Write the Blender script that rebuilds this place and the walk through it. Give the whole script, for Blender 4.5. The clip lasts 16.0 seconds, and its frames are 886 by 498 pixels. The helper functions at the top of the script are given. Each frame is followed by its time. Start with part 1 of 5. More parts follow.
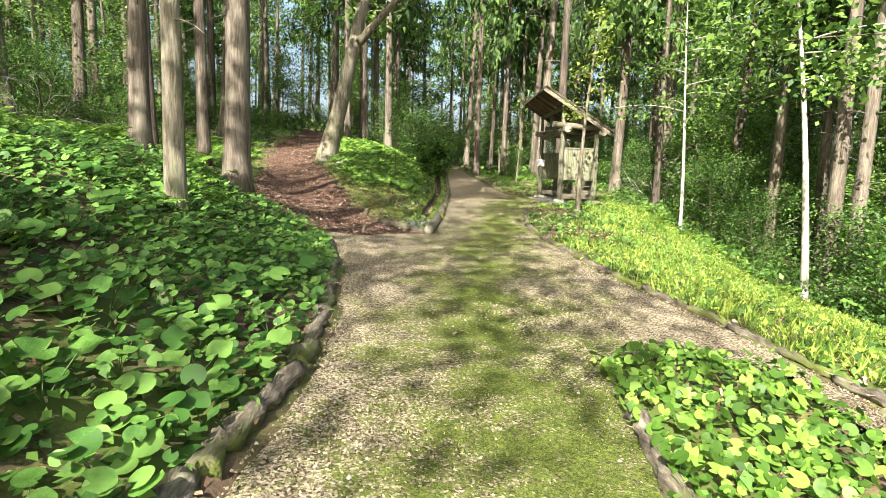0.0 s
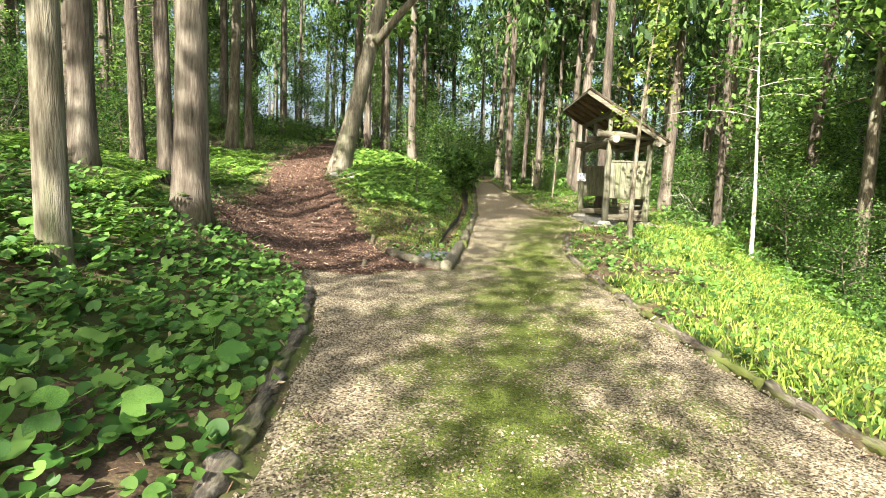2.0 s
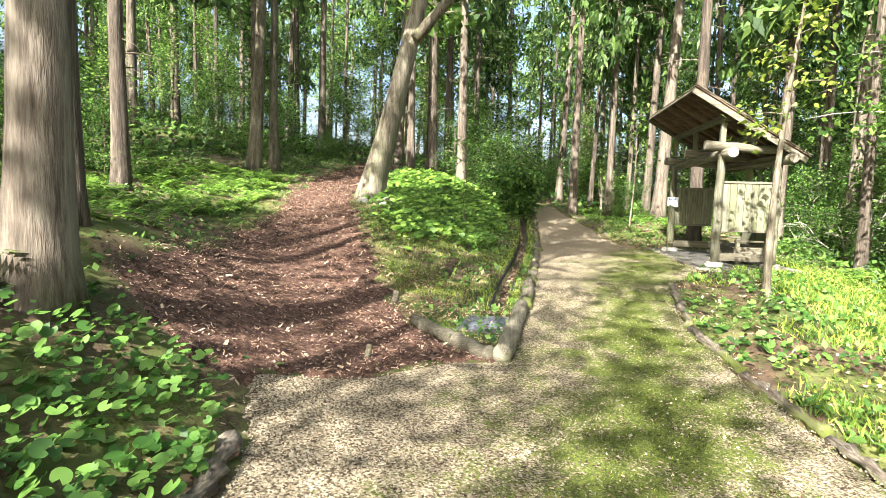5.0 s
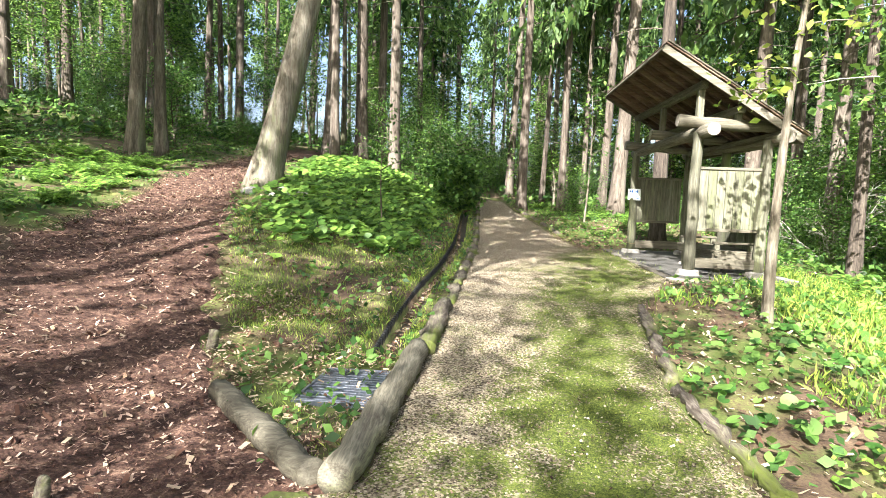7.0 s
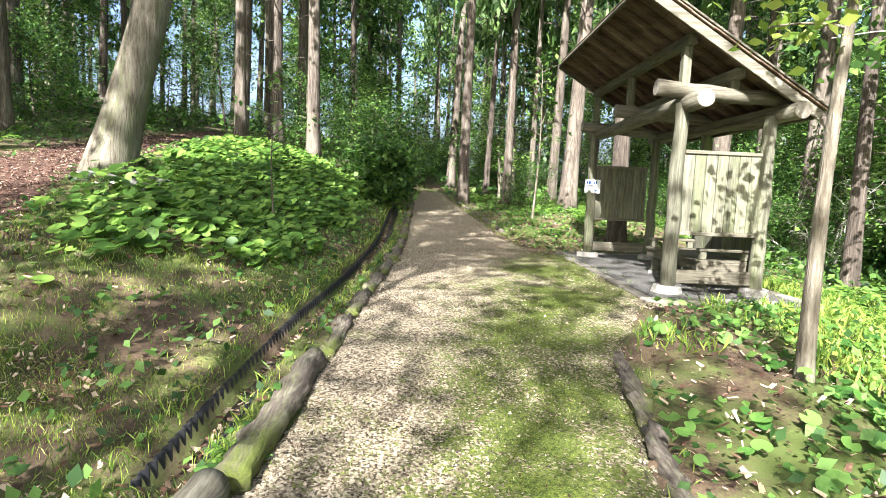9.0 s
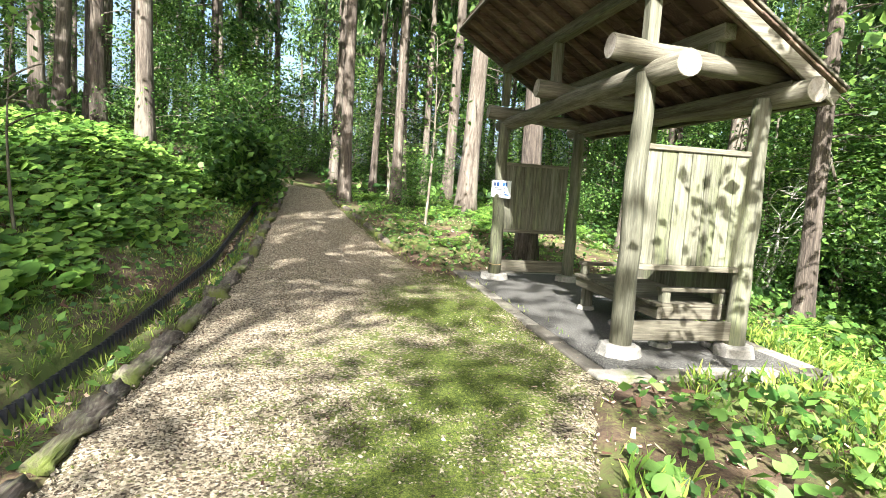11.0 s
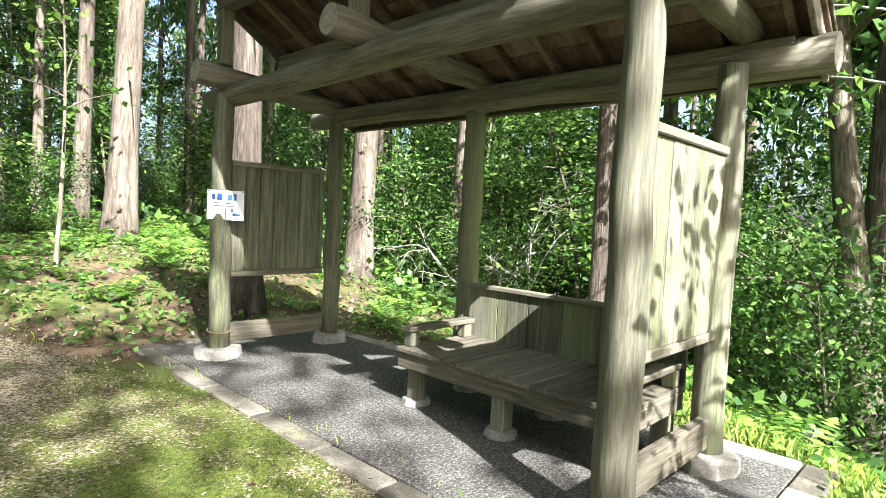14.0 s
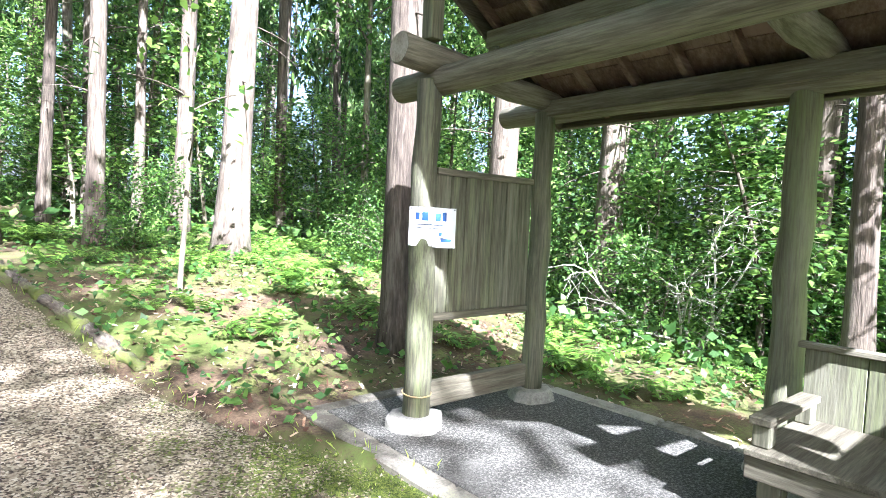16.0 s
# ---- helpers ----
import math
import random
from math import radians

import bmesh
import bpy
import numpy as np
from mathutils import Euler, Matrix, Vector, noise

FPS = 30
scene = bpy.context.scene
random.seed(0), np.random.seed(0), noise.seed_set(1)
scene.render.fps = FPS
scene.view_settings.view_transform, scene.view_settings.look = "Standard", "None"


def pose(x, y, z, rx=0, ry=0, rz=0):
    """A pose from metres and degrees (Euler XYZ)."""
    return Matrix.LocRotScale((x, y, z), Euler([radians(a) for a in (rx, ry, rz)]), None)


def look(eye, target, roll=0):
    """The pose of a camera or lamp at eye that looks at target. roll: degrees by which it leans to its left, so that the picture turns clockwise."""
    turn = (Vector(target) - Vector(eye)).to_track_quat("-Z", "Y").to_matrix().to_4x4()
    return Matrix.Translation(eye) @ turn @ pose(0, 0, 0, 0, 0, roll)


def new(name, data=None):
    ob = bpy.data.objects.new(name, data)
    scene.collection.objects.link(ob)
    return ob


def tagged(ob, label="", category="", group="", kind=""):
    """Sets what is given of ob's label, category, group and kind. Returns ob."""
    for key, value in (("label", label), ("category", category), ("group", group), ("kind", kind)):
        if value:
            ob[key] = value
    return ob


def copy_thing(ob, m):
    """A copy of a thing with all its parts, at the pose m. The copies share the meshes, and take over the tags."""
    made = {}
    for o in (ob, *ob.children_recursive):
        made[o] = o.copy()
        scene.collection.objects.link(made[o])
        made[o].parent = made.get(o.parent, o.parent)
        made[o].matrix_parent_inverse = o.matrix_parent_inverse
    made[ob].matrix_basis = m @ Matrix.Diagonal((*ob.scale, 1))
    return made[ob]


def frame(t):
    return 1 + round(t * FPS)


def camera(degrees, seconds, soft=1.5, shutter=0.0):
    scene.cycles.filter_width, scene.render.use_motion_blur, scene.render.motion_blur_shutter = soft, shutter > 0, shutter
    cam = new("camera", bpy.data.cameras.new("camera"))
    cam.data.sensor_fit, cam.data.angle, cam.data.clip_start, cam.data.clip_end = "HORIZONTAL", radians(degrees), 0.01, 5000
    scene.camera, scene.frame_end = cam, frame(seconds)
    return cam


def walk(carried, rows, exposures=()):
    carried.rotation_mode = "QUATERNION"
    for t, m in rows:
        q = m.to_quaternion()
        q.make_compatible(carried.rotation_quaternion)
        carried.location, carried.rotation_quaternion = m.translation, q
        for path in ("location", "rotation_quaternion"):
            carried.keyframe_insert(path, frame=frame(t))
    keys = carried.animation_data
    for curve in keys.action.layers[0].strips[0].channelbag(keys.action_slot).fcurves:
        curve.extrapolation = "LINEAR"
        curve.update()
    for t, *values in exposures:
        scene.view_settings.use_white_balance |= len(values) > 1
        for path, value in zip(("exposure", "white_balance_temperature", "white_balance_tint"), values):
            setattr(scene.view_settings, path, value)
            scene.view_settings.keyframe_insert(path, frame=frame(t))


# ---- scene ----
cam = camera(75.9, 16.0, 0.6)
PATH = [
    (0, (0.256, 0.204, 1.595), (0.343, 2.184, 1.325), 1.8),
    (0.5, (0.366, 0.871, 1.599), (0.444, 2.852, 1.333), 1.9),
    (1, (0.432, 1.48, 1.657), (0.485, 3.463, 1.399), 1.7),
    (1.5, (0.477, 2.096, 1.731), (0.502, 4.081, 1.484), 1.8),
    (2, (0.515, 2.685, 1.776), (0.491, 4.67, 1.537), 1.9),
    (2.5, (0.607, 3.259, 1.807), (0.503, 5.244, 1.586), 1.8),
    (3, (0.594, 3.937, 1.79), (0.434, 5.92, 1.583), 2.0),
    (3.2, (0.594, 4.186, 1.796), (0.408, 6.168, 1.596), 2.0),
    (5.3, (0.432, 6.644, 1.984), (0.218, 8.624, 1.807), 1.8),
    (5.5, (0.515, 6.957, 2.003), (0.311, 8.939, 1.823), 1.8),
    (6, (0.724, 7.715, 1.95), (0.554, 9.7, 1.77), 1.8),
    (6.5, (0.944, 8.438, 1.904), (0.83, 10.426, 1.719), 2.2),
    (7, (1.085, 9.088, 1.872), (1.014, 11.078, 1.685), 2.0),
    (7.5, (1.235, 9.728, 1.85), (1.195, 11.719, 1.663), 2.1),
    (8, (1.361, 10.377, 1.868), (1.35, 12.368, 1.675), 2.0),
    (8.5, (1.488, 11.021, 1.865), (1.56, 13.009, 1.659), 2.3),
    (9, (1.585, 11.606, 1.882), (1.693, 13.592, 1.671), 2.5),
    (9.2, (1.705, 11.866, 1.888), (1.83, 13.851, 1.681), 2.4),
    (11.3, (2.163, 14.608, 2.029), (2.719, 16.517, 1.815), 3.6),
    (11.5, (2.161, 14.837, 2.026), (2.773, 16.729, 1.82), 3.5),
    (12, (2.234, 15.408, 2.031), (2.971, 17.259, 1.853), 3.8),
    (12.5, (2.231, 15.962, 2.031), (3.154, 17.73, 1.881), 4.0),
    (13, (2.353, 16.501, 2.058), (3.479, 18.148, 1.921), 3.4),
    (13.5, (2.473, 16.964, 2.08), (3.782, 18.47, 1.941), 2.8),
    (14, (2.527, 17.42, 2.034), (4.012, 18.755, 1.922), 2.8),
    (14.5, (2.776, 17.734, 2.148), (4.288, 19.034, 1.991), 2.0),
    (15, (2.749, 18.34, 2.141), (4.247, 19.657, 1.99), 1.8),
    (15.5, (2.657, 18.943, 2.046), (4.119, 20.304, 1.952), 2.0),
    (16, (2.485, 19.318, 2.089), (3.839, 20.787, 1.99), 2.6),
]
walk(cam, [(t, look(eye, target, roll)) for t, eye, target, roll in PATH],
     exposures=[(0, 1.95, 6500, 10), (2.5, 2.15, 6550, 9), (5.5, 2.38, 6250, 13), (9, 2.28, 5850, 15), (12, 2.38, 5950, 12), (14.5, 2.6, 5700, 15), (16, 3.2, 5300, 19)])

# ---------------------------------------------------------------- light
SUNWARD = Vector((-0.37, -1.0, 0.9)).normalized()
world = bpy.data.worlds.new("world")
scene.world = world
world.use_nodes = True
wn = world.node_tree.nodes
sky = wn.new("ShaderNodeTexSky")
sky.sky_type, sky.sun_disc = "NISHITA", False
sky.sun_elevation, sky.sun_rotation = math.asin(SUNWARD.z), math.atan2(SUNWARD.x, SUNWARD.y) % (2 * math.pi)
sky.dust_density, sky.ozone_density = 5.0, 1.0
wn["Background"].inputs["Strength"].default_value = 0.09
world.node_tree.links.new(sky.outputs[0], wn["Background"].inputs["Color"])
sun = new("sun", bpy.data.lights.new("sun", "SUN"))
sun.data.energy, sun.data.angle, sun.data.color = 5.0, radians(0.5), (1.0, 0.95, 0.86)
sun.matrix_world = look(SUNWARD * 50, (0, 0, 0))


# ---------------------------------------------------------------- materials
def material(name, stops, scale=6.0, fine=60.0, rough=0.85, bump=0.3, stretch=(1, 1, 1), by_piece=0.0, patches=(), patch_scale=1.2, translucent=0.0, dist=0.02, spec=0.3):
    """A node material: a ramp of colours over noise at two scales, optional second patch colour, variation from piece to piece, and bump."""
    m = bpy.data.materials.new(name)
    m.use_nodes = True
    nt, n, l = m.node_tree, m.node_tree.nodes, m.node_tree.links
    bsdf = n["Principled BSDF"]
    bsdf.inputs["Roughness"].default_value = rough
    bsdf.inputs["Specular IOR Level"].default_value = spec
    co = n.new("ShaderNodeTexCoord")
    mp = n.new("ShaderNodeMapping")
    mp.inputs["Scale"].default_value = stretch
    l.new(co.outputs["Object"], mp.inputs["Vector"])
    def noise_at(s, detail):
        t = n.new("ShaderNodeTexNoise")
        t.inputs["Scale"].default_value, t.inputs["Detail"].default_value, t.inputs["Roughness"].default_value = s, detail, 0.65
        l.new(mp.outputs[0], t.inputs["Vector"])
        return t
    def maths(op, a, b):
        t = n.new("ShaderNodeMath")
        t.operation = op
        for k, v in enumerate((a, b)):
            if isinstance(v, (int, float)):
                t.inputs[k].default_value = v
            else:
                l.new(v, t.inputs[k])
        return t.outputs[0]
    big, small = noise_at(scale, 6), noise_at(fine, 4)
    fac = maths("ADD", maths("MULTIPLY", big.outputs["Fac"], 0.6), maths("MULTIPLY", small.outputs["Fac"], 0.4))
    if by_piece:
        geo, obi = n.new("ShaderNodeNewGeometry"), n.new("ShaderNodeObjectInfo")
        rnd = maths("FRACT", maths("ADD", geo.outputs["Random Per Island"], obi.outputs["Random"]), 0.0)
        fac = maths("ADD", fac, maths("MULTIPLY", maths("SUBTRACT", rnd, 0.5), by_piece))
    ramp = n.new("ShaderNodeValToRGB")
    els = ramp.color_ramp.elements
    lo, hi = 0.36, 0.64
    for k, c in enumerate(stops):
        p = lo + (hi - lo) * k / max(1, len(stops) - 1)
        e = els[k] if k < 2 else els.new(p)
        e.position, e.color = p, (*c, 1)
    l.new(fac, ramp.inputs["Fac"])
    colour = ramp.outputs["Color"]
    for k, (pc, low, high) in enumerate(patches):
        t = noise_at(patch_scale * (1 + 0.7 * k), 5)
        r2 = n.new("ShaderNodeValToRGB")
        r2.color_ramp.elements[0].position, r2.color_ramp.elements[1].position = low, high
        l.new(maths("ADD", maths("MULTIPLY", t.outputs["Fac"], 0.75), maths("MULTIPLY", small.outputs["Fac"], 0.25)), r2.inputs["Fac"])
        mix = n.new("ShaderNodeMixRGB")
        l.new(r2.outputs["Color"], mix.inputs["Fac"])
        l.new(colour, mix.inputs["Color1"])
        mix.inputs["Color2"].default_value = (*pc, 1)
        colour = mix.outputs["Color"]
    l.new(colour, bsdf.inputs["Base Color"])
    if bump:
        b = n.new("ShaderNodeBump")
        b.inputs["Strength"].default_value, b.inputs["Distance"].default_value = bump, dist
        l.new(fac, b.inputs["Height"])
        l.new(b.outputs[0], bsdf.inputs["Normal"])
    if translucent:
        tr, mixs = n.new("ShaderNodeBsdfTranslucent"), n.new("ShaderNodeMixShader")
        l.new(colour, tr.inputs["Color"])
        mixs.inputs[0].default_value = translucent
        l.new(bsdf.outputs[0], mixs.inputs[1])
        l.new(tr.outputs[0], mixs.inputs[2])
        l.new(mixs.outputs[0], n["Material Output"].inputs["Surface"])
    return m


SOIL = material("forest_soil", [(0.03, 0.019, 0.012), (0.085, 0.056, 0.033), (0.17, 0.12, 0.07)], 3, 45, 0.95, 0.6,
                patches=[((0.075, 0.1, 0.02), 0.45, 0.57), ((0.17, 0.19, 0.05), 0.55, 0.66)], patch_scale=0.9)
LITTER = material("leaf_litter", [(0.022, 0.011, 0.007), (0.085, 0.045, 0.03), (0.24, 0.15, 0.1)], 14, 60, 0.95, 1.0, dist=0.04)
CHIP = material("bark_chip", [(0.035, 0.015, 0.01), (0.12, 0.062, 0.04), (0.4, 0.28, 0.2)], 20, 90, 0.9, 0.2, by_piece=0.8)
BARK_CEDAR = material("cedar_bark", [(0.035, 0.028, 0.021), (0.1, 0.081, 0.061), (0.2, 0.172, 0.132)], 7, 38, 0.95, 0.8, (1, 1, 0.12), by_piece=0.12, dist=0.05,
                      patches=[((0.2, 0.18, 0.135), 0.52, 0.66)], patch_scale=3)
BARK_GREY = material("grey_bark", [(0.05, 0.042, 0.028), (0.14, 0.12, 0.083), (0.28, 0.255, 0.19)], 8, 40, 0.95, 1.0, (1, 1, 0.14), by_piece=0.12, dist=0.05,
                     patches=[((0.13, 0.15, 0.065), 0.53, 0.66)], patch_scale=3)
BARK_PALE = material("pale_bark", [(0.2, 0.185, 0.145), (0.36, 0.34, 0.28), (0.5, 0.48, 0.41)], 9, 50, 0.85, 0.4, (1, 1, 0.5))
WOOD = material("weathered_wood", [(0.075, 0.073, 0.049), (0.14, 0.136, 0.092), (0.225, 0.218, 0.16)], 24, 90, 0.8, 0.6, (1, 1, 0.06), by_piece=0.13,
                patches=[((0.2, 0.23, 0.1), 0.5, 0.66)], patch_scale=2.2, dist=0.006)
WOOD_Y = material("weathered_log", [(0.065, 0.057, 0.039), (0.13, 0.118, 0.082), (0.225, 0.208, 0.152)], 22, 90, 0.8, 0.6, (1, 0.06, 1), by_piece=0.13,
                  patches=[((0.2, 0.22, 0.1), 0.54, 0.68)], patch_scale=2.2, dist=0.006)
WOOD_X = material("weathered_crossbeam", [(0.065, 0.057, 0.039), (0.13, 0.118, 0.082), (0.225, 0.208, 0.152)], 22, 90, 0.8, 0.6, (0.06, 1, 1), by_piece=0.13, dist=0.006)
WOOD_DARK = material("old_brown_wood", [(0.07, 0.045, 0.03), (0.13, 0.09, 0.06), (0.22, 0.16, 0.11)], 9, 55, 0.85, 0.4, (0.1, 1, 1), by_piece=0.3, dist=0.006)
ENDGRAIN = material("cut_log_end", [(0.186, 0.155, 0.118), (0.285, 0.254, 0.205), (0.360, 0.335, 0.285)], 16, 60, 0.85, 0.4)
ROT = material("rotten_log", [(0.045, 0.034, 0.024), (0.12, 0.1, 0.076), (0.31, 0.275, 0.215)], 14, 60, 0.95, 1.0, (1, 0.12, 1),
               patches=[((0.09, 0.11, 0.02), 0.46, 0.58)], patch_scale=2.5)
STONE = material("pale_stone", [(0.16, 0.15, 0.125), (0.27, 0.258, 0.22), (0.39, 0.37, 0.32)], 7, 60, 0.9, 0.5)
SLAB = material("washed_gravel_concrete", [(0.015, 0.0145, 0.012), (0.07, 0.067, 0.057), (0.26, 0.25, 0.216)], 62, 115, 0.9, 0.6, dist=0.006,
                patches=[((0.105, 0.1, 0.086), 0.56, 0.7)], patch_scale=1.1)
GRIT = material("crushed_stone", [(0.09, 0.075, 0.05), (0.22, 0.185, 0.12), (0.4, 0.35, 0.25)], 25, 90, 0.95, 0.4, by_piece=0.5)
KERB = material("flagstone", [(0.09, 0.08, 0.06), (0.18, 0.165, 0.13), (0.29, 0.27, 0.22)], 8, 70, 0.9, 0.5, by_piece=0.4,
                patches=[((0.16, 0.18, 0.07), 0.56, 0.68)], patch_scale=2)
PLASTIC = material("black_corrugated_plastic", [(0.012, 0.012, 0.013), (0.022, 0.022, 0.024), (0.05, 0.048, 0.044)], 10, 60, 0.5, 0.1)
MUCK = material("wet_drain_muck", [(0.015, 0.012, 0.01), (0.05, 0.04, 0.03), (0.13, 0.1, 0.075)], 10, 50, 0.5, 0.6)
STEEL = material("galvanised_steel", [(0.12, 0.14, 0.17), (0.18, 0.2, 0.235), (0.26, 0.28, 0.31)], 12, 60, 0.45, 0.1)
STEEL.node_tree.nodes["Principled BSDF"].inputs["Metallic"].default_value = 0.8
PAPER = material("laminated_white_paper", [(0.72, 0.74, 0.76), (0.8, 0.81, 0.82), (0.84, 0.85, 0.85)], 3, 20, 0.35, 0.0)
INK_BLUE = material("blue_ink", [(0.015, 0.06, 0.22), (0.025, 0.09, 0.28), (0.05, 0.13, 0.35)], 8, 40, 0.5, 0.0)
INK_DARK = material("dark_ink", [(0.03, 0.04, 0.06), (0.05, 0.06, 0.08), (0.08, 0.09, 0.1)], 8, 40, 0.5, 0.0)
WIRE = material("brass_wire", [(0.3, 0.22, 0.1), (0.4, 0.3, 0.15), (0.5, 0.38, 0.2)], 8, 40, 0.5, 0.0)


def gravel_material():
    """Crushed pale gravel in fine grains, with moss that has taken the trodden middle and the side by the shelter."""
    m = bpy.data.materials.new("moss_gravel")
    m.use_nodes = True
    n, l = m.node_tree.nodes, m.node_tree.links
    bsdf = n["Principled BSDF"]
    bsdf.inputs["Roughness"].default_value = 0.95
    bsdf.inputs["Specular IOR Level"].default_value = 0.2
    co, sep = n.new("ShaderNodeTexCoord"), n.new("ShaderNodeSeparateXYZ")
    l.new(co.outputs["Object"], sep.inputs[0])
    def maths(op, a, b=0.0):
        t = n.new("ShaderNodeMath")
        t.operation = op
        for k, v in enumerate((a, b)):
            if isinstance(v, (int, float)):
                t.inputs[k].default_value = v
            else:
                l.new(v, t.inputs[k])
        return t.outputs[0]
    def tex(s, d, rough=0.7):
        t = n.new("ShaderNodeTexNoise")
        t.inputs["Scale"].default_value, t.inputs["Detail"].default_value, t.inputs["Roughness"].default_value = s, d, rough
        l.new(co.outputs["Object"], t.inputs["Vector"])
        return t.outputs["Fac"]
    def ramp(f, stops):
        r = n.new("ShaderNodeValToRGB")
        for k, (p, c) in enumerate(stops):
            e = r.color_ramp.elements[k] if k < 2 else r.color_ramp.elements.new(p)
            e.position, e.color = p, (*c, 1)
        l.new(f, r.inputs["Fac"])
        return r.outputs["Color"]
    vor = n.new("ShaderNodeTexVoronoi")
    vor.inputs["Scale"].default_value = 75
    l.new(co.outputs["Object"], vor.inputs["Vector"])
    grain = n.new("ShaderNodeSeparateColor")
    l.new(vor.outputs["Color"], grain.inputs[0])
    mid, fine = tex(30, 5, 0.8), tex(120, 3)
    speck = maths("ADD", maths("MULTIPLY", grain.outputs[0], 0.45), maths("MULTIPLY", mid, 0.55))
    gravel = ramp(speck, [(0.3, (0.045, 0.034, 0.021)), (0.45, (0.18, 0.145, 0.092)), (0.62, (0.37, 0.312, 0.21)), (0.78, (0.56, 0.5, 0.37))])
    moss = ramp(maths("ADD", maths("MULTIPLY", mid, 0.6), maths("MULTIPLY", fine, 0.4)), [(0.38, (0.02, 0.03, 0.005)), (0.5, (0.075, 0.105, 0.014)), (0.62, (0.19, 0.215, 0.04))])
    line = maths("ADD", maths("MULTIPLY", maths("MULTIPLY", sep.outputs[1], sep.outputs[1]), 0.0077), 0.75)
    away = maths("MINIMUM", maths("ABSOLUTE", maths("DIVIDE", maths("SUBTRACT", sep.outputs[0], line), 1.2)), 1.6)
    cover = maths("ADD", maths("ADD", maths("ADD", maths("MULTIPLY", tex(1.1, 9, 0.75), 0.65), maths("MULTIPLY", tex(7, 6, 0.75), 0.22)), maths("ADD", maths("MULTIPLY", mid, 0.34), maths("MULTIPLY", grain.outputs[1], 0.14))), maths("MULTIPLY", away, -0.14))
    mask = ramp(cover, [(0.56, (0, 0, 0)), (0.63, (1, 1, 1))])
    mix = n.new("ShaderNodeMixRGB")
    l.new(mask, mix.inputs["Fac"]), l.new(gravel, mix.inputs["Color1"]), l.new(moss, mix.inputs["Color2"])
    l.new(mix.outputs["Color"], bsdf.inputs["Base Color"])
    b = n.new("ShaderNodeBump")
    b.inputs["Strength"].default_value, b.inputs["Distance"].default_value = 0.9, 0.02
    l.new(maths("ADD", speck, maths("MULTIPLY", fine, 0.5)), b.inputs["Height"])
    l.new(b.outputs[0], bsdf.inputs["Normal"])
    return m


GRAVEL = gravel_material()


def leaf(name, dark, mid, light, tr=0.45, rough=0.5):
    return material(name, [dark, mid, light], 1.5, 25, rough, 0.0, by_piece=0.75, translucent=tr, spec=0.35)


LEAF_CEDAR = leaf("cedar_needles", (0.04, 0.085, 0.022), (0.085, 0.16, 0.04), (0.16, 0.26, 0.065), 0.5)
LEAF_TREE = leaf("broadleaf_foliage", (0.055, 0.12, 0.025), (0.12, 0.23, 0.04), (0.22, 0.36, 0.07), 0.5)
LEAF_BUSH = leaf("undergrowth_foliage", (0.04, 0.095, 0.02), (0.08, 0.172, 0.032), (0.15, 0.275, 0.052), 0.45)
LEAF_ROUND = leaf("butterbur_leaf", (0.05, 0.13, 0.022), (0.095, 0.21, 0.036), (0.16, 0.3, 0.06), 0.4)
LEAF_FERN = leaf("fern_frond", (0.075, 0.16, 0.022), (0.14, 0.27, 0.038), (0.24, 0.39, 0.065))
GRASS = leaf("grass_blade", (0.11, 0.2, 0.028), (0.22, 0.34, 0.05), (0.38, 0.46, 0.09))
LEAF_YELLOW = leaf("fresh_yellow_foliage", (0.15, 0.24, 0.03), (0.26, 0.34, 0.05), (0.36, 0.43, 0.08))
STALK = material("green_stalk", [(0.06, 0.1, 0.03), (0.1, 0.16, 0.04), (0.15, 0.2, 0.06)], 5, 30, 0.6, 0.0)
DEADLEAF = material("dead_leaf", [(0.1, 0.05, 0.03), (0.26, 0.17, 0.1), (0.46, 0.36, 0.24)], 5, 40, 0.85, 0.0, by_piece=0.9, translucent=0.15)


# ---------------------------------------------------------------- mesh helpers
def link(name, me, mat, parent=None, label="", smooth=False):
    if mat is not None and not me.materials:
        me.materials.append(mat)
    if smooth:
        me.polygons.foreach_set("use_smooth", [True] * len(me.polygons))
    ob = new(name, me)
    if parent is not None:
        ob.parent = parent
    if label:
        ob["label"] = label
    return ob


def part(name, bm, mat, parent=None, label="", smooth=False):
    me = bpy.data.meshes.new(name)
    bm.to_mesh(me)
    bm.free()
    return link(name, me, mat, parent, label, smooth)


def raw_mesh(name, verts, faces):
    """A mesh from arrays: verts (n, 3), faces (m, k), all faces with k corners."""
    me = bpy.data.meshes.new(name)
    v, f = np.asarray(verts, np.float32), np.asarray(faces, np.int32)
    me.vertices.add(len(v))
    me.vertices.foreach_set("co", v.ravel())
    me.loops.add(f.size)
    me.loops.foreach_set("vertex_index", f.ravel())
    me.polygons.add(len(f))
    me.polygons.foreach_set("loop_start", np.arange(len(f), dtype=np.int32) * f.shape[1])
    me.update(calc_edges=True)
    return me


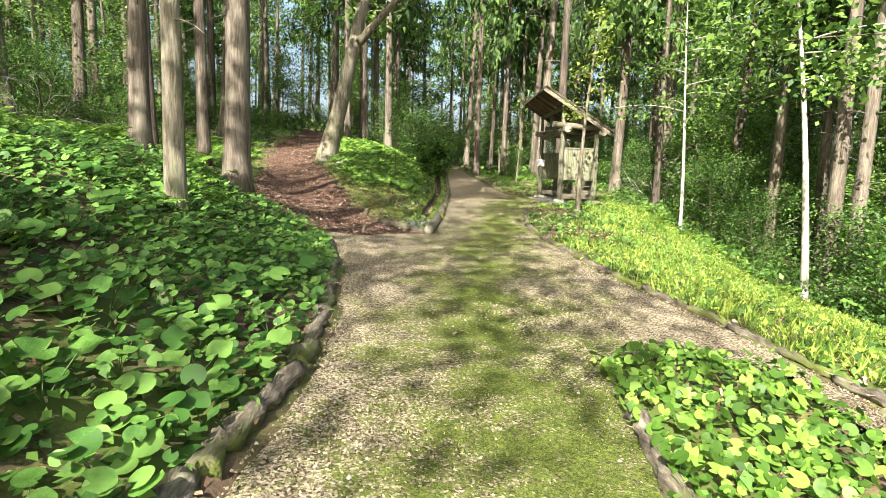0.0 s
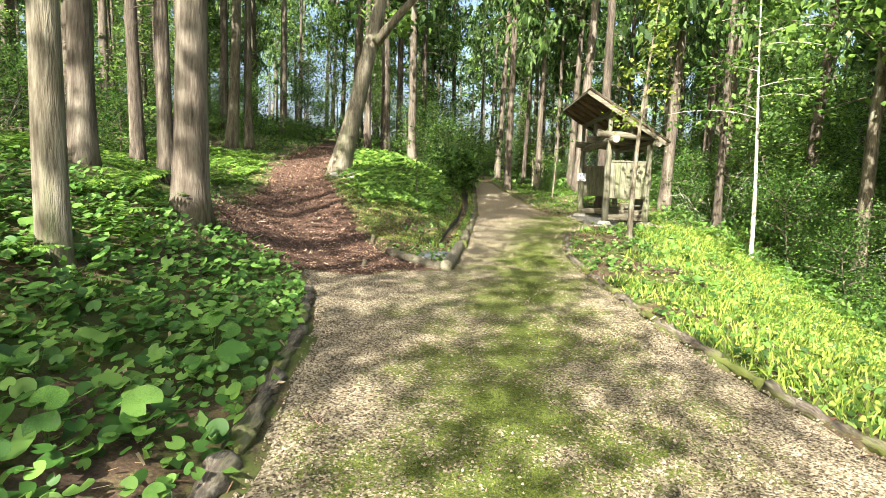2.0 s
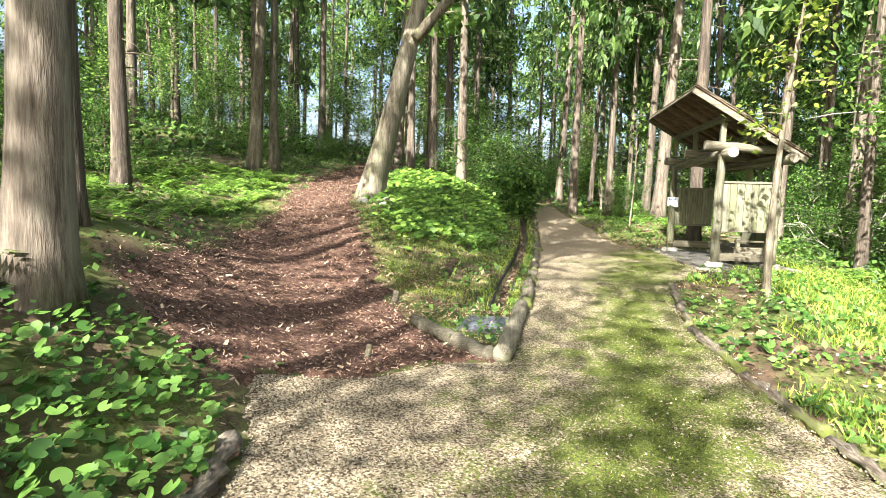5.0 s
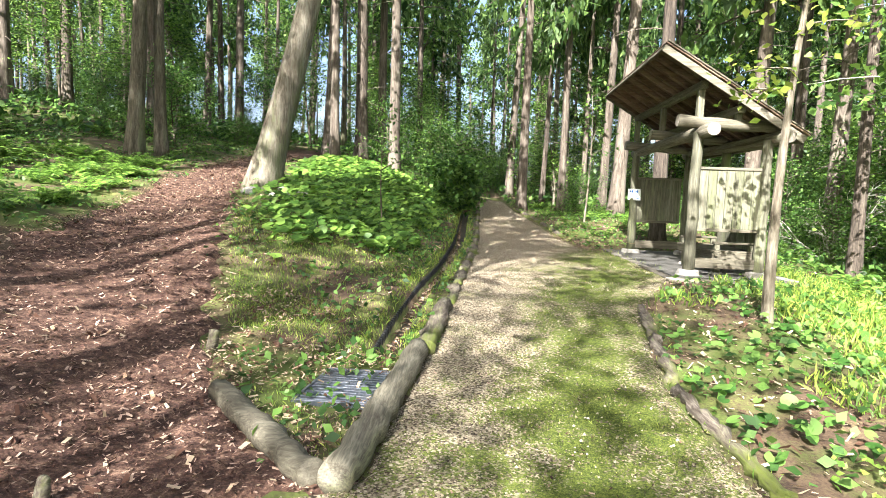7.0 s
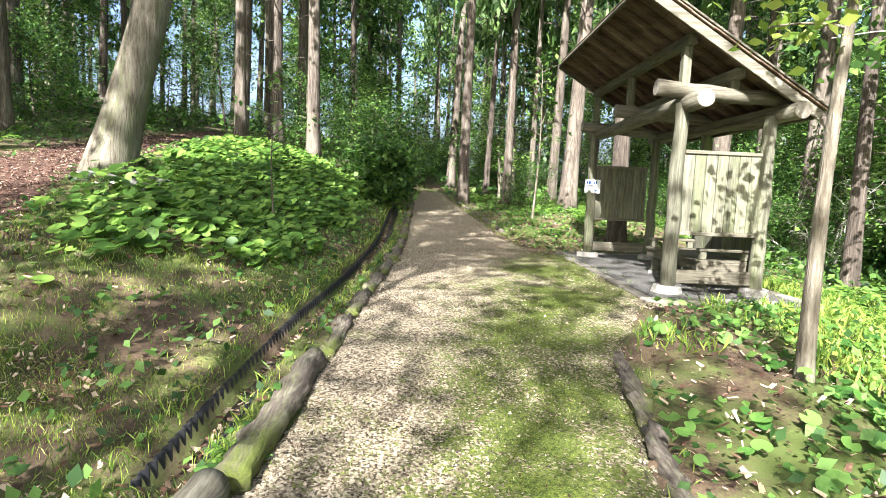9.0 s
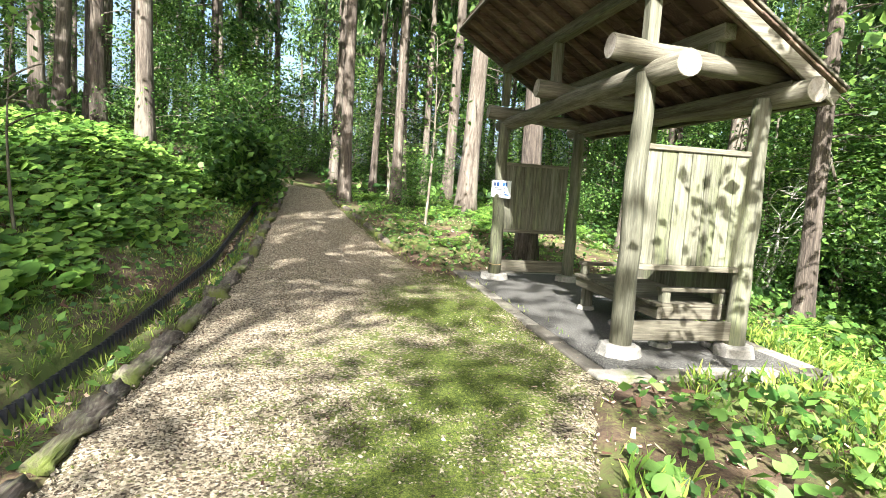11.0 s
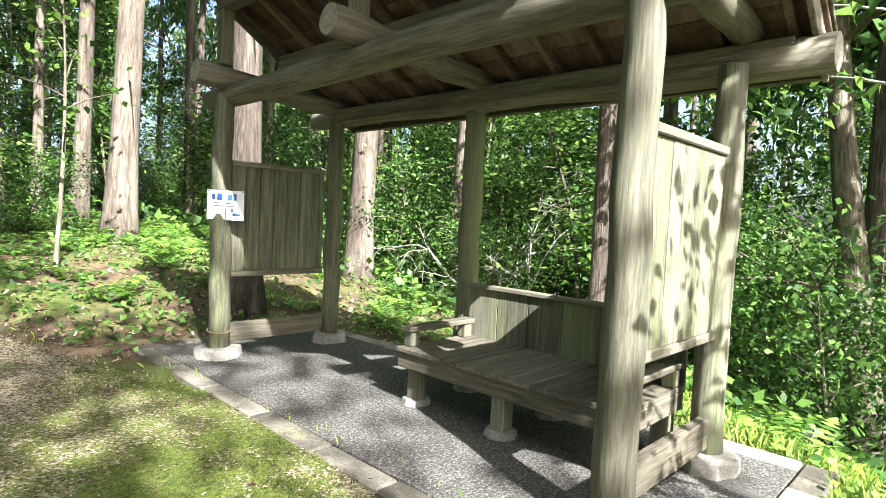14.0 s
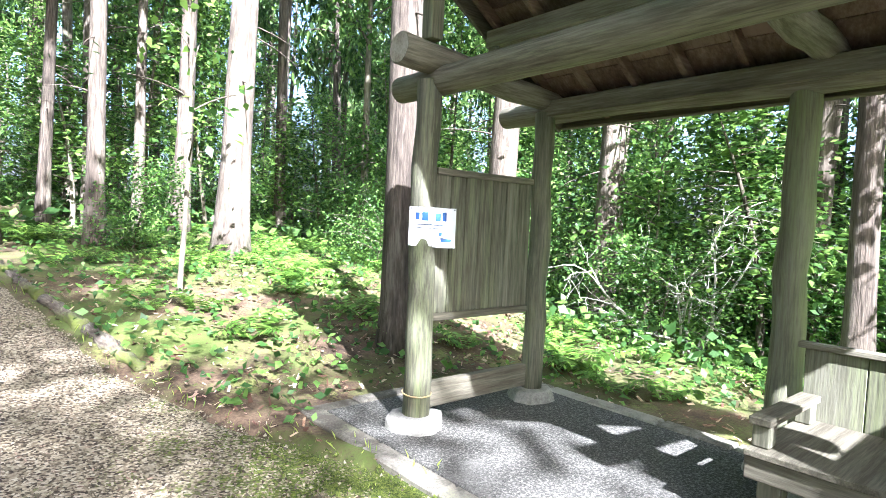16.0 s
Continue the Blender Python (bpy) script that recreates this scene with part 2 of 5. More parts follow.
def turns(yaw, pitch, roll):
    """Rotation matrices (n, 3, 3) from arrays of angles: roll about y, pitch about x, then yaw about z."""
    cy, sy, cp, sp, cr, sr = np.cos(yaw), np.sin(yaw), np.cos(pitch), np.sin(pitch), np.cos(roll), np.sin(roll)
    z, o = np.zeros_like(cy), np.ones_like(cy)
    rz = np.stack([np.stack([cy, -sy, z], -1), np.stack([sy, cy, z], -1), np.stack([z, z, o], -1)], -2)
    rx = np.stack([np.stack([o, z, z], -1), np.stack([z, cp, -sp], -1), np.stack([z, sp, cp], -1)], -2)
    ry = np.stack([np.stack([cr, z, sr], -1), np.stack([z, o, z], -1), np.stack([-sr, z, cr], -1)], -2)
    return rz @ rx @ ry


def strewn(verts, faces, places, rot, size):
    """Many copies of one small shape in two arrays, for raw_mesh()."""
    v, f = np.asarray(verts, float), np.asarray(faces, int)
    size = np.asarray(size, float)
    if size.ndim == 1:
        size = size[:, None]
    out = np.einsum("nij,nkj->nki", rot, v[None] * size[:, None, :]) + np.asarray(places)[:, None, :]
    idx = f[None] + (np.arange(len(out)) * len(v))[:, None, None]
    return out.reshape(-1, 3), idx.reshape(-1, f.shape[1])


def joined(chunks):
    vs, fs, k = [], [], 0
    for v, f in chunks:
        vs.append(v), fs.append(np.asarray(f) + k)
        k += len(v)
    return np.concatenate(vs), np.concatenate(fs)


def tube(points, radii, sides=10, rough=0.0, flute=0.0, rng=None, caps=True):
    """A tapered round limb through points, as quads (verts, faces); its ends close to a point."""
    p, r = np.asarray(points, float), np.asarray(radii, float)
    d = np.gradient(p, axis=0)
    d /= np.linalg.norm(d, axis=1)[:, None] + 1e-9
    ref = np.where(np.abs(d[:, 2:3]) > 0.9, np.array([[1.0, 0, 0]]), np.array([[0, 0, 1.0]]))
    ref = np.repeat(ref[len(ref) // 2:len(ref) // 2 + 1], len(p), 0)
    a = np.cross(d, ref)
    a /= np.linalg.norm(a, axis=1)[:, None] + 1e-9
    b = np.cross(d, a)
    ang = np.linspace(0, 2 * np.pi, sides, endpoint=False)
    rr = r[:, None] * np.ones((1, sides))
    if rng is not None and rough:
        rr = rr * (1 + rng.normal(0, rough, rr.shape))
    if flute:
        rr = rr * (1 + flute * np.cos(ang * 5 + 1.0)[None])
    v = p[:, None] + rr[..., None] * (np.cos(ang)[None, :, None] * a[:, None] + np.sin(ang)[None, :, None] * b[:, None])
    v = v.reshape(-1, 3)
    n = len(p)
    i, j = np.meshgrid(np.arange(n - 1), np.arange(sides), indexing="ij")
    q = np.stack([i * sides + j, i * sides + (j + 1) % sides, (i + 1) * sides + (j + 1) % sides, (i + 1) * sides + j], -1).reshape(-1, 4)
    if caps:
        k = len(v)
        v = np.concatenate([v, p[:1], p[-1:]])
        j = np.arange(sides)
        q = np.concatenate([q, np.stack([np.full(sides, k), (j + 1) % sides, j, j], -1)[:, [0, 1, 2, 2]] * 0 + np.stack([(j + 1) % sides, j, np.full(sides, k), np.full(sides, k)], -1)])
        base = (n - 1) * sides
        q = np.concatenate([q, np.stack([base + j, base + (j + 1) % sides, np.full(sides, k + 1), np.full(sides, k + 1)], -1)])
    return v, q


def solid(name, v, q, mat, parent=None, label="", smooth=True):
    """A mesh object from quads in which a doubled corner makes a triangle."""
    me = bpy.data.meshes.new(name)
    me.from_pydata([tuple(x) for x in v], [], [tuple(f) if f[2] != f[3] else tuple(f[:3]) for f in q.tolist()])
    return link(name, me, mat, parent, label, smooth)


def box(bm, x0, x1, y0, y1, z0, z1, bevel=0.006):
    made = bmesh.ops.create_cube(bm, size=1.0, matrix=Matrix.LocRotScale(((x0 + x1) / 2, (y0 + y1) / 2, (z0 + z1) / 2), None, (x1 - x0, y1 - y0, z1 - z0)))
    if bevel:
        edges = list({e for v in made["verts"] for e in v.link_edges})
        bmesh.ops.bevel(bm, geom=edges, offset=bevel, segments=1, affect="EDGES", profile=0.5)
    return bm


def block(name, x0, x1, y0, y1, z0, z1, mat, parent=None, label="", bevel=0.006):
    return part(name, box(bmesh.new(), x0, x1, y0, y1, z0, z1, bevel), mat, parent, label)


def empty(name, x, y, z):
    ob = new(name)
    ob.matrix_world = pose(x, y, z)
    return ob


# ---------------------------------------------------------------- the lie of the land
def along(ys, xs):
    return lambda y: np.interp(y, ys, xs)


path_left = along((-8, 2.7, 4, 5.6, 8, 9.4, 10, 10.5, 10.7, 11.06, 11.67, 11.95, 14.15, 15.8, 18, 20.4, 23, 27, 31, 40),
                  (-0.75, -0.6, -0.47, -0.53, -0.8, -1.1, -1.4, -1.65, -1.46, -0.74, -0.27, 0.5, 0.75, 0.92, 1.1, 1.28, 1.4, 1.52, 1.55, 0.9))
path_right = along((-8, 4, 5.7, 7.2, 9.1, 12, 13.4, 14.2, 15.9, 17.5, 17.9, 21.6, 22.9, 24.0, 26, 30, 33, 40),
                   (3.5, 3.45, 3.4, 3.1, 2.87, 2.83, 2.78, 2.9, 3.25, 4.1, 4.55, 4.5, 3.95, 3.55, 3.25, 2.85, 2.7, 2.2))
path_height = along((-30, 0, 9, 12, 14, 16, 18, 22, 26, 28, 34, 45, 90), (0.2, 0.2, 0.24, 0.22, 0.36, 0.56, 0.68, 0.72, 1.15, 1.4, 1.8, 2.2, 3.0))
trail_left = along((10.2, 11, 14, 17, 20.5, 24, 28, 34), (-2.0, -3.2, -3.7, -4.3, -5.1, -5.6, -5.9, -6.4))
trail_right = along((10.2, 10.7, 11.06, 11.67, 11.95, 12.9, 14, 17, 20, 24, 28, 34), (-1.65, -1.46, -0.74, -0.27, 0.45, -0.55, -1.1, -2.3, -3.3, -3.8, -4.1, -4.6))
drain_x = along((14.2, 15.5, 19, 23, 30), (0.38, 0.46, 0.78, 1.0, 1.15))

STATIONS = (
    (-12, (-60, -16, -8, -4.3, -2.7, -0.9, 3.5, 9, 16, 60), (6, 3, 2.2, 1.6, 1.0, 0.3, 0.2, -0.6, -1.6, -3)),
    (5, (-60, -16, -8, -4.3, -2.7, -0.8, 3.4, 5, 9, 14, 60), (7, 3.3, 2.4, 1.75, 1.06, 0.27, 0.22, -0.05, -1.1, -2.4, -6)),
    (9.7, (-60, -16, -8, -4.3, -2.8, -1.3, 2.8, 4, 6, 9.3, 14, 60), (7, 3.3, 2.3, 1.75, 1.16, 0.3, 0.24, 0.12, -0.35, -1.3, -2.6, -6)),
    (12.2, (-60, -16, -8, -3.9, -3.0, -1.6, 0.4, 2.8, 4.5, 7, 9.3, 14, 60), (7, 3.2, 2.1, 1.6, 0.95, 0.33, 0.22, 0.24, 0.15, -0.6, -1.4, -2.7, -6)),
    (14.2, (-60, -16, -8, -5, -3, -1.5, 0.0, 0.75, 2.9, 4.5, 7, 9.3, 14, 60), (7, 3.1, 2.0, 1.5, 0.8, 0.6, 0.33, 0.36, 0.42, 0.4, -0.2, -1.1, -2.5, -6)),
    (17, (-60, -16, -7.7, -5, -3.3, -2, -1, 0.3, 0.95, 4, 6, 9, 14, 60), (7, 3.1, 1.9, 1.5, 1.25, 1.35, 1.1, 0.6, 0.63, 0.67, 0.66, -0.4, -2.0, -6)),
    (18.2, (-60, -16, -7.5, -5, -3.5, -2.2, -1, 0.35, 1.0, 4.2, 6.5, 9, 14, 60), (7, 3.2, 2.0, 1.6, 1.45, 1.6, 1.25, 0.64, 0.67, 0.71, 0.7, -0.2, -1.8, -6)),
    (20.7, (-60, -16, -7, -4.3, -2.8, -1, 0.4, 1.1, 4.4, 6.6, 9, 14, 60), (7.5, 3.4, 2.15, 1.95, 2.0, 1.4, 0.72, 0.72, 0.72, 0.7, 0.55, -0.5, -5)),
    (22.9, (-60, -16, -7.5, -4.8, -3, -1, 0.1, 0.5, 1.15, 4.4, 6.6, 9, 14, 60), (7.8, 3.7, 2.5, 2.25, 2.3, 1.75, 1.2, 0.86, 0.8, 0.7, 0.66, 0.6, -0.2, -5)),
    (26, (-60, -16, -8, -5, -3, -1, 0.2, 0.6, 1.2, 3.4, 6, 9, 14, 60), (8.5, 4.2, 3.0, 2.65, 2.75, 2.35, 1.5, 1.15, 1.15, 1.15, 1.3, 1.0, 0.3, -4)),
    (40, (-60, -16, -6, -2, 1, 3, 8, 16, 60), (9.5, 5.8, 4.3, 3.6, 2.6, 2.2, 2.0, 1.2, -3)),
    (90, (-60, 0, 60), (10, 5.0, -1)),
)
GX, GY = np.arange(-60, 60.01, 0.25), np.arange(-12, 90.01, 0.25)


def lie_of_land():
    rows = np.array([np.interp(GX, xs, zs) for _, xs, zs in STATIONS])
    sy = np.array([s[0] for s in STATIONS], float)
    g = np.array([np.interp(GY, sy, rows[:, k]) for k in range(len(GX))]).T
    w = np.exp(-0.5 * (np.arange(-4, 5) / 1.7) ** 2)
    w /= w.sum()
    for ax in (0, 1):
        pad = [(4, 4) if k == ax else (0, 0) for k in (0, 1)]
        p = np.pad(g, pad, mode="edge")
        g = sum(w[k] * (p[k:k + g.shape[0]] if ax == 0 else p[:, k:k + g.shape[1]]) for k in range(9))
    return g


GRID = lie_of_land()
GRID += np.interp(GY, (-2, 4, 6.5, 8, 9.5, 12.5, 14, 16, 18), (-0.16, -0.09, -0.04, 0, 0.04, 0.08, 0.06, 0.03, 0))[:, None]


def height(x, y):
    """The height of the ground at arrays or numbers x, y."""
    u = np.clip((np.asarray(x, float) + 60) / 0.25, 0, len(GX) - 1.001)
    v = np.clip((np.asarray(y, float) + 12) / 0.25, 0, len(GY) - 1.001)
    i, j = u.astype(int), v.astype(int)
    a, b = u - i, v - j
    return (GRID[j, i] * (1 - a) + GRID[j, i + 1] * a) * (1 - b) + (GRID[j + 1, i] * (1 - a) + GRID[j + 1, i + 1] * a) * b


def wave(x, y, s):
    """Cheap smooth ripples, for uneven ground and ragged edges."""
    return np.sin(x * s * 1.7 + 0.3 + np.sin(y * s * 1.1)) * 0.5 + np.sin(y * s * 2.1 + 1.7 + np.sin(x * s * 0.9 + 2.0)) * 0.5


def on_slab(x, y, m=0.0):
    x = x + (22.11 - y) * 0.035
    return (x > 4.4 - m) & (x < 6.45 + m) & (y > 17.85 - m) & (y < 22.85 + m)


def in_island(x, y):
    """The planted patch beside the start of the path."""
    return (y < 4.7 - 0.5 * np.abs(x - 2.3)) & (x > 1.45 + 0.085 * (y - 2.5) + 0.06 * wave(x, y, 3)) & (x < 3.05 + 0.1 * wave(x, y, 2))


def on_path(x, y, m=0.0):
    return (x > path_left(y) - m) & (x < path_right(y) + m) & (y > -8) & ~in_island(x, y)


def on_trail(x, y, m=0.0):
    return (x > trail_left(y) - m) & (x < trail_right(y) + m) & (y > 10.2) & (y < 34)


def axis(lo, hi, step, far, grow):
    a, b, s = [lo], [hi], step
    while b[-1] < far:
        s *= grow
        a.insert(0, a[0] - s), b.append(b[-1] + s)
    return np.array(a + list(np.arange(lo + step, hi - step / 2, step)) + b)


GRATE = (0.22, 13.35)


def build_ground():
    xs, ys = axis(-7, 9, 0.11, 1500, 1.16), axis(0, 27, 0.15, 1500, 1.16)
    x, y = np.meshgrid(xs, ys)
    x = x + np.where((y > 12) & (y < 32), (drain_x(y) - 0.755) * np.exp(-((x - 0.755) / 0.9) ** 2), 0)
    z = height(x, y) + 0.03 * wave(x, y, 1.1) + 0.015 * wave(x + 5, y, 3.3)
    z = np.where(on_path(x, y, -0.05) | on_slab(x, y, -0.1), height(x, y) - 0.07, z)
    z = np.where(on_trail(x, y, -0.1), height(x, y) - 0.04, z)
    z = np.where((np.abs(x - drain_x(y)) < 0.1) & (y > 14.3) & (y < 31), height(x, y) - 0.34, z)
    z = np.where((np.abs(x - GRATE[0]) < 0.42) & (np.abs(y - GRATE[1]) < 0.46), height(x, y) - 0.03, z)
    z = np.where((np.hypot(x, y) > 110), np.minimum(z, 3.0), z)
    v = np.stack([x, y, z], -1).reshape(-1, 3)
    n = len(xs)
    i, j = np.meshgrid(np.arange(len(ys) - 1), np.arange(n - 1), indexing="ij")
    q = np.stack([i * n + j, i * n + j + 1, (i + 1) * n + j + 1, (i + 1) * n + j], -1).reshape(-1, 4)
    ob = link("ground", raw_mesh("ground", v, q), SOIL, smooth=True)
    return tagged(ob, "brown forest soil with moss and short grass", "ground", kind="structure")


def build_strip(name, left, right, y0, y1, mat, lift, label, category, skip=None, wobble=0.05):
    ys = np.arange(y0, y1, 0.12)
    u = np.linspace(0, 1, 40)
    l = left(ys) + wobble * wave(ys, ys * 0.7, 4)
    r = right(ys) + wobble * wave(ys * 0.8, ys + 3, 4)
    x = l[:, None] + (r - l)[:, None] * u[None]
    y = np.repeat(ys[:, None], 40, 1)
    edge = np.minimum(u, 1 - u)[None] * (r - l)[:, None]
    z = height(x, y) + lift - 0.05 * np.clip(1 - edge / 0.12, 0, 1) + 0.012 * wave(x, y, 1.3) + 0.006 * wave(x, y, 4.5)
    v = np.stack([x, y, z], -1).reshape(-1, 3)
    i, j = np.meshgrid(np.arange(len(ys) - 1), np.arange(39), indexing="ij")
    if skip is not None:
        keep = ~skip(x, y)[i, j]
        i, j = i[keep], j[keep]
    q = np.stack([i * 40 + j, i * 40 + j + 1, (i + 1) * 40 + j + 1, (i + 1) * 40 + j], -1).reshape(-1, 4)
    ob = link(name, raw_mesh(name, v, q), mat, smooth=True)
    return tagged(ob, label, category, kind="structure")


build_ground()
build_strip("path", path_left, path_right, -8, 33, GRAVEL, 0.0, "pale crushed gravel footpath overgrown with green moss", "path", lambda x, y: in_island(x, y) | on_slab(x, y, -0.18), 0.03)
build_strip("trail", trail_left, trail_right, 10.25, 34, LITTER, 0.012, "reddish brown trail of bark chips and fallen leaves", "trail", None, 0.18)


# ---------------------------------------------------------------- the rest shelter
def log_part(name, a, b, r0, r1, mat, parent, label="", sides=16, seed=1, wobble=0.012, ends=True):
    """A round log from a to b with slightly wavy sides and cut ends with a small arris."""
    rng = np.random.default_rng(seed)
    a, b = np.array(a, float), np.array(b, float)
    n = 9
    t = np.linspace(0, 1, n)
    p = a + (b - a) * t[:, None] + rng.normal(0, wobble, (n, 3)) * np.sin(np.pi * t)[:, None]
    r = r0 + (r1 - r0) * t
    d = (b - a) / np.linalg.norm(b - a)
    p = np.concatenate([[a], [a + d * 0.004], p[1:-1], [b - d * 0.004], [b]])
    r = np.concatenate([[r0 * 0.93], [r0], r[1:-1], [r1], [r1 * 0.93]])
    v, q = tube(p, r, sides, 0.018, 0.0, rng)
    me = bpy.data.meshes.new(name)
    me.from_pydata([tuple(x) for x in v], [], [tuple(f) if f[2] != f[3] else tuple(f[:3]) for f in q.tolist()])
    me.materials.append(mat)
    if ends:
        me.materials.append(ENDGRAIN)
    for f in me.polygons:
        f.use_smooth = len(f.vertices) == 4
        if ends and len(f.vertices) == 3:
            f.material_index = 1
    return link(name, me, None, parent, label)


SZ = 0.73
PW, PE, PS, PN = 4.88, 5.97, 18.4, 22.11
# the whole shelter stands slightly askew to the path, turned about its north-west post
ASKEW = pose(PW, PN, 0, 0, 0, -2) @ pose(-PW, -PN, 0)


def build_slab():
    ob = block("shelter_floor", 4.56, 6.3, 18.02, 22.7, 0.45, SZ, SLAB, None, bevel=0.004)
    tagged(ob, "grey washed gravel concrete floor of the shelter", "floor", kind="structure")
    rng = random.Random(4)
    def run(along_x, fixed, lo, hi):
        s = lo
        while s < hi - 0.05:
            e = min(hi, s + rng.uniform(0.38, 0.75))
            if hi - e < 0.2:
                e = hi
            j, t = 0.006, SZ + rng.uniform(-0.004, 0.012)
            w0, w1 = fixed[0] + rng.uniform(-0.012, 0.012), fixed[1]
            if along_x:
                block("flagstone", s + j, e - j, w0, w1, 0.45, t, KERB, ob, bevel=0.012)
            else:
                block("flagstone", w0, w1, s + j, e - j, 0.45, t, KERB, ob, bevel=0.012)
            s = e
    run(True, (17.85, 18.014), 4.4, 6.46)
    run(True, (22.706, 22.85), 4.4, 6.46)
    run(False, (4.4, 4.554), 18.02, 22.7)
    run(False, (6.306, 6.46), 18.02, 22.7)
    ob.matrix_world = ASKEW


def build_shelter():
    k = empty("rest_shelter", 5.45, 20.3, SZ)
    inv = Matrix.Translation((-5.45, -20.3, -SZ))
    made = []
    def add(ob):
        made.append(ob)
        return ob
    rng = random.Random(7)
    for j, (x, y, r, top) in enumerate(((PW, PS, 0.085, 3.02), (PW, PN, 0.085, 2.98), (PE, PS, 0.08, 2.92), (6.13, 20.36, 0.085, 2.97), (6.03, PN, 0.08, 2.95))):
        bm = bmesh.new()
        bmesh.ops.create_cone(bm, cap_ends=True, segments=9, radius1=0.2, radius2=0.17, depth=0.13, matrix=pose(x, y, SZ + 0.025, 0, 0, 23 * j))
        for v in bm.verts:
            v.co.x += rng.uniform(-0.025, 0.025)
            v.co.y += rng.uniform(-0.025, 0.025)
        bmesh.ops.bevel(bm, geom=[e for e in bm.edges if e.verts[0].co.z > SZ and e.verts[1].co.z > SZ], offset=0.02, segments=2, affect="EDGES", profile=0.5)
        add(part("base_stone", bm, STONE, k, "rough pale foundation stone"))
        add(log_part("post", (x, y, SZ + 0.085), (x, y, top), r * 1.08, r * 0.94, WOOD, k, seed=20 + j, ends=False))
    # long beams and cross beams
    add(log_part("beam", (PW + 0.06, 17.93, 3.02), (PW + 0.06, 22.5, 2.98), 0.105, 0.09, WOOD_Y, k, seed=31))
    add(log_part("beam", (6.06, 17.95, 2.94), (6.13, 22.62, 2.98), 0.1, 0.09, WOOD_Y, k, seed=32))
    for j, (y, x0, z) in enumerate(((PS - 0.03, 4.53, 3.19), (20.25, 4.64, 3.17), (22.1, 4.62, 3.13))):
        add(log_part("cross_beam", (x0, y, z), (6.26, y, z - 0.1), 0.1, 0.08, WOOD_X, k, seed=40 + j))
    # struts and purlins under the single-pitch roof
    def roof_z(x):
        return ROOF_W[1] + (x - ROOF_W[0]) * (ROOF_E[1] - ROOF_W[1]) / (ROOF_E[0] - ROOF_W[0])
    for x in (4.86, 5.45):
        pz = roof_z(x) - 0.19
        for y in (18.36, 20.25, 22.08):
            add(block("strut", x - 0.05, x + 0.05, y - 0.05, y + 0.05, 3.22 if x < 5 else 3.15, pz, WOOD, k))
        add(block("purlin", x - 0.055, x + 0.055, ROOF_Y[0] + 0.18, ROOF_Y[1] - 0.05, pz, pz + 0.12, WOOD_Y, k))
    add(block("purlin", 5.98, 6.1, ROOF_Y[0] + 0.1, ROOF_Y[1] - 0.05, roof_z(6.09) - 0.19, roof_z(6.09) - 0.07, WOOD_Y, k))
    # roof: rafters, boards, covering, fascia and barge boards, all in the plane of the slope
    dx, dz = ROOF_E[0] - ROOF_W[0], ROOF_E[1] - ROOF_W[1]
    run_, tilt = math.hypot(dx, dz), math.degrees(math.atan2(-dz, dx))
    slope = pose(ROOF_W[0], 0, ROOF_W[1], 0, tilt, 0)
    def sloped(name, x0, x1, y0, y1, z0, z1, mat, label="", bevel=0.004):
        bm = box(bmesh.new(), x0, x1, y0, y1, z0, z1, bevel)
        bm.transform(slope)
        return add(part(name, bm, mat, k, label))
    n = 12
    for j in range(n):
        y = ROOF_Y[0] + 0.12 + j * (ROOF_Y[1] - ROOF_Y[0] - 0.24) / (n - 1)
        sloped("rafter", 0.03, run_ - 0.03, y - 0.022, y + 0.022, -0.07, -0.002, WOOD_DARK)
    w = run_ / 11
    for j in range(11):
        sloped("roof_board", j * w + 0.002, (j + 1) * w - 0.002, ROOF_Y[0] + 0.02, ROOF_Y[1] - 0.02, 0.0, 0.014, WOOD_DARK)
    for j in range(8):
        w8 = (run_ + 0.06) / 8
        sloped("roof_shingle_course", -0.04 + j * w8, -0.04 + (j + 1) * w8 + 0.012, ROOF_Y[0] - 0.02, ROOF_Y[1] + 0.02, 0.016 + 0.006 * (j % 2), 0.036 + 0.006 * (j % 2), WOOD_DARK)
    for y0 in (ROOF_Y[0], ROOF_Y[1] - 0.03):
        sloped("barge_board", -0.02, run_ + 0.02, y0, y0 + 0.03, -0.11, -0.001, WOOD_X, "weathered grey board along the roof edge")
        sloped("barge_cap", -0.03, run_ + 0.03, y0 - 0.035, y0 + 0.055, 0.046, 0.07, WOOD_X)
    sloped("fascia", -0.03, -0.002, ROOF_Y[0] + 0.035, ROOF_Y[1] - 0.035, -0.085, -0.001, WOOD_Y)
    sloped("fascia", run_ + 0.002, run_ + 0.03, ROOF_Y[0] + 0.035, ROOF_Y[1] - 0.035, -0.085, -0.001, WOOD_Y)
    # end screens: boards between two rails, and a plank low down
    for y, z0, z1, nb in ((PN, 1.44, 2.42, 7), (PS, 1.46, 2.46, 7)):
        x0, x1 = PW + 0.075, PE - 0.065
        w = (x1 - x0) / nb
        for j in range(nb):
            o = rng.uniform(-0.003, 0.003)
            add(block("board", x0 + j * w + 0.003, x0 + (j + 1) * w - 0.003, y - 0.014 + o, y + 0.014 + o, z0 + 0.035, z1 - 0.03, WOOD, k, bevel=0.004))
        add(block("rail", x0, x1, y - 0.034, y + 0.034, z1 - 0.03, z1 + 0.015, WOOD_X, k))
        add(block("rail", x0, x1, y - 0.03, y + 0.03, z0 - 0.015, z0 + 0.035, WOOD_X, k))
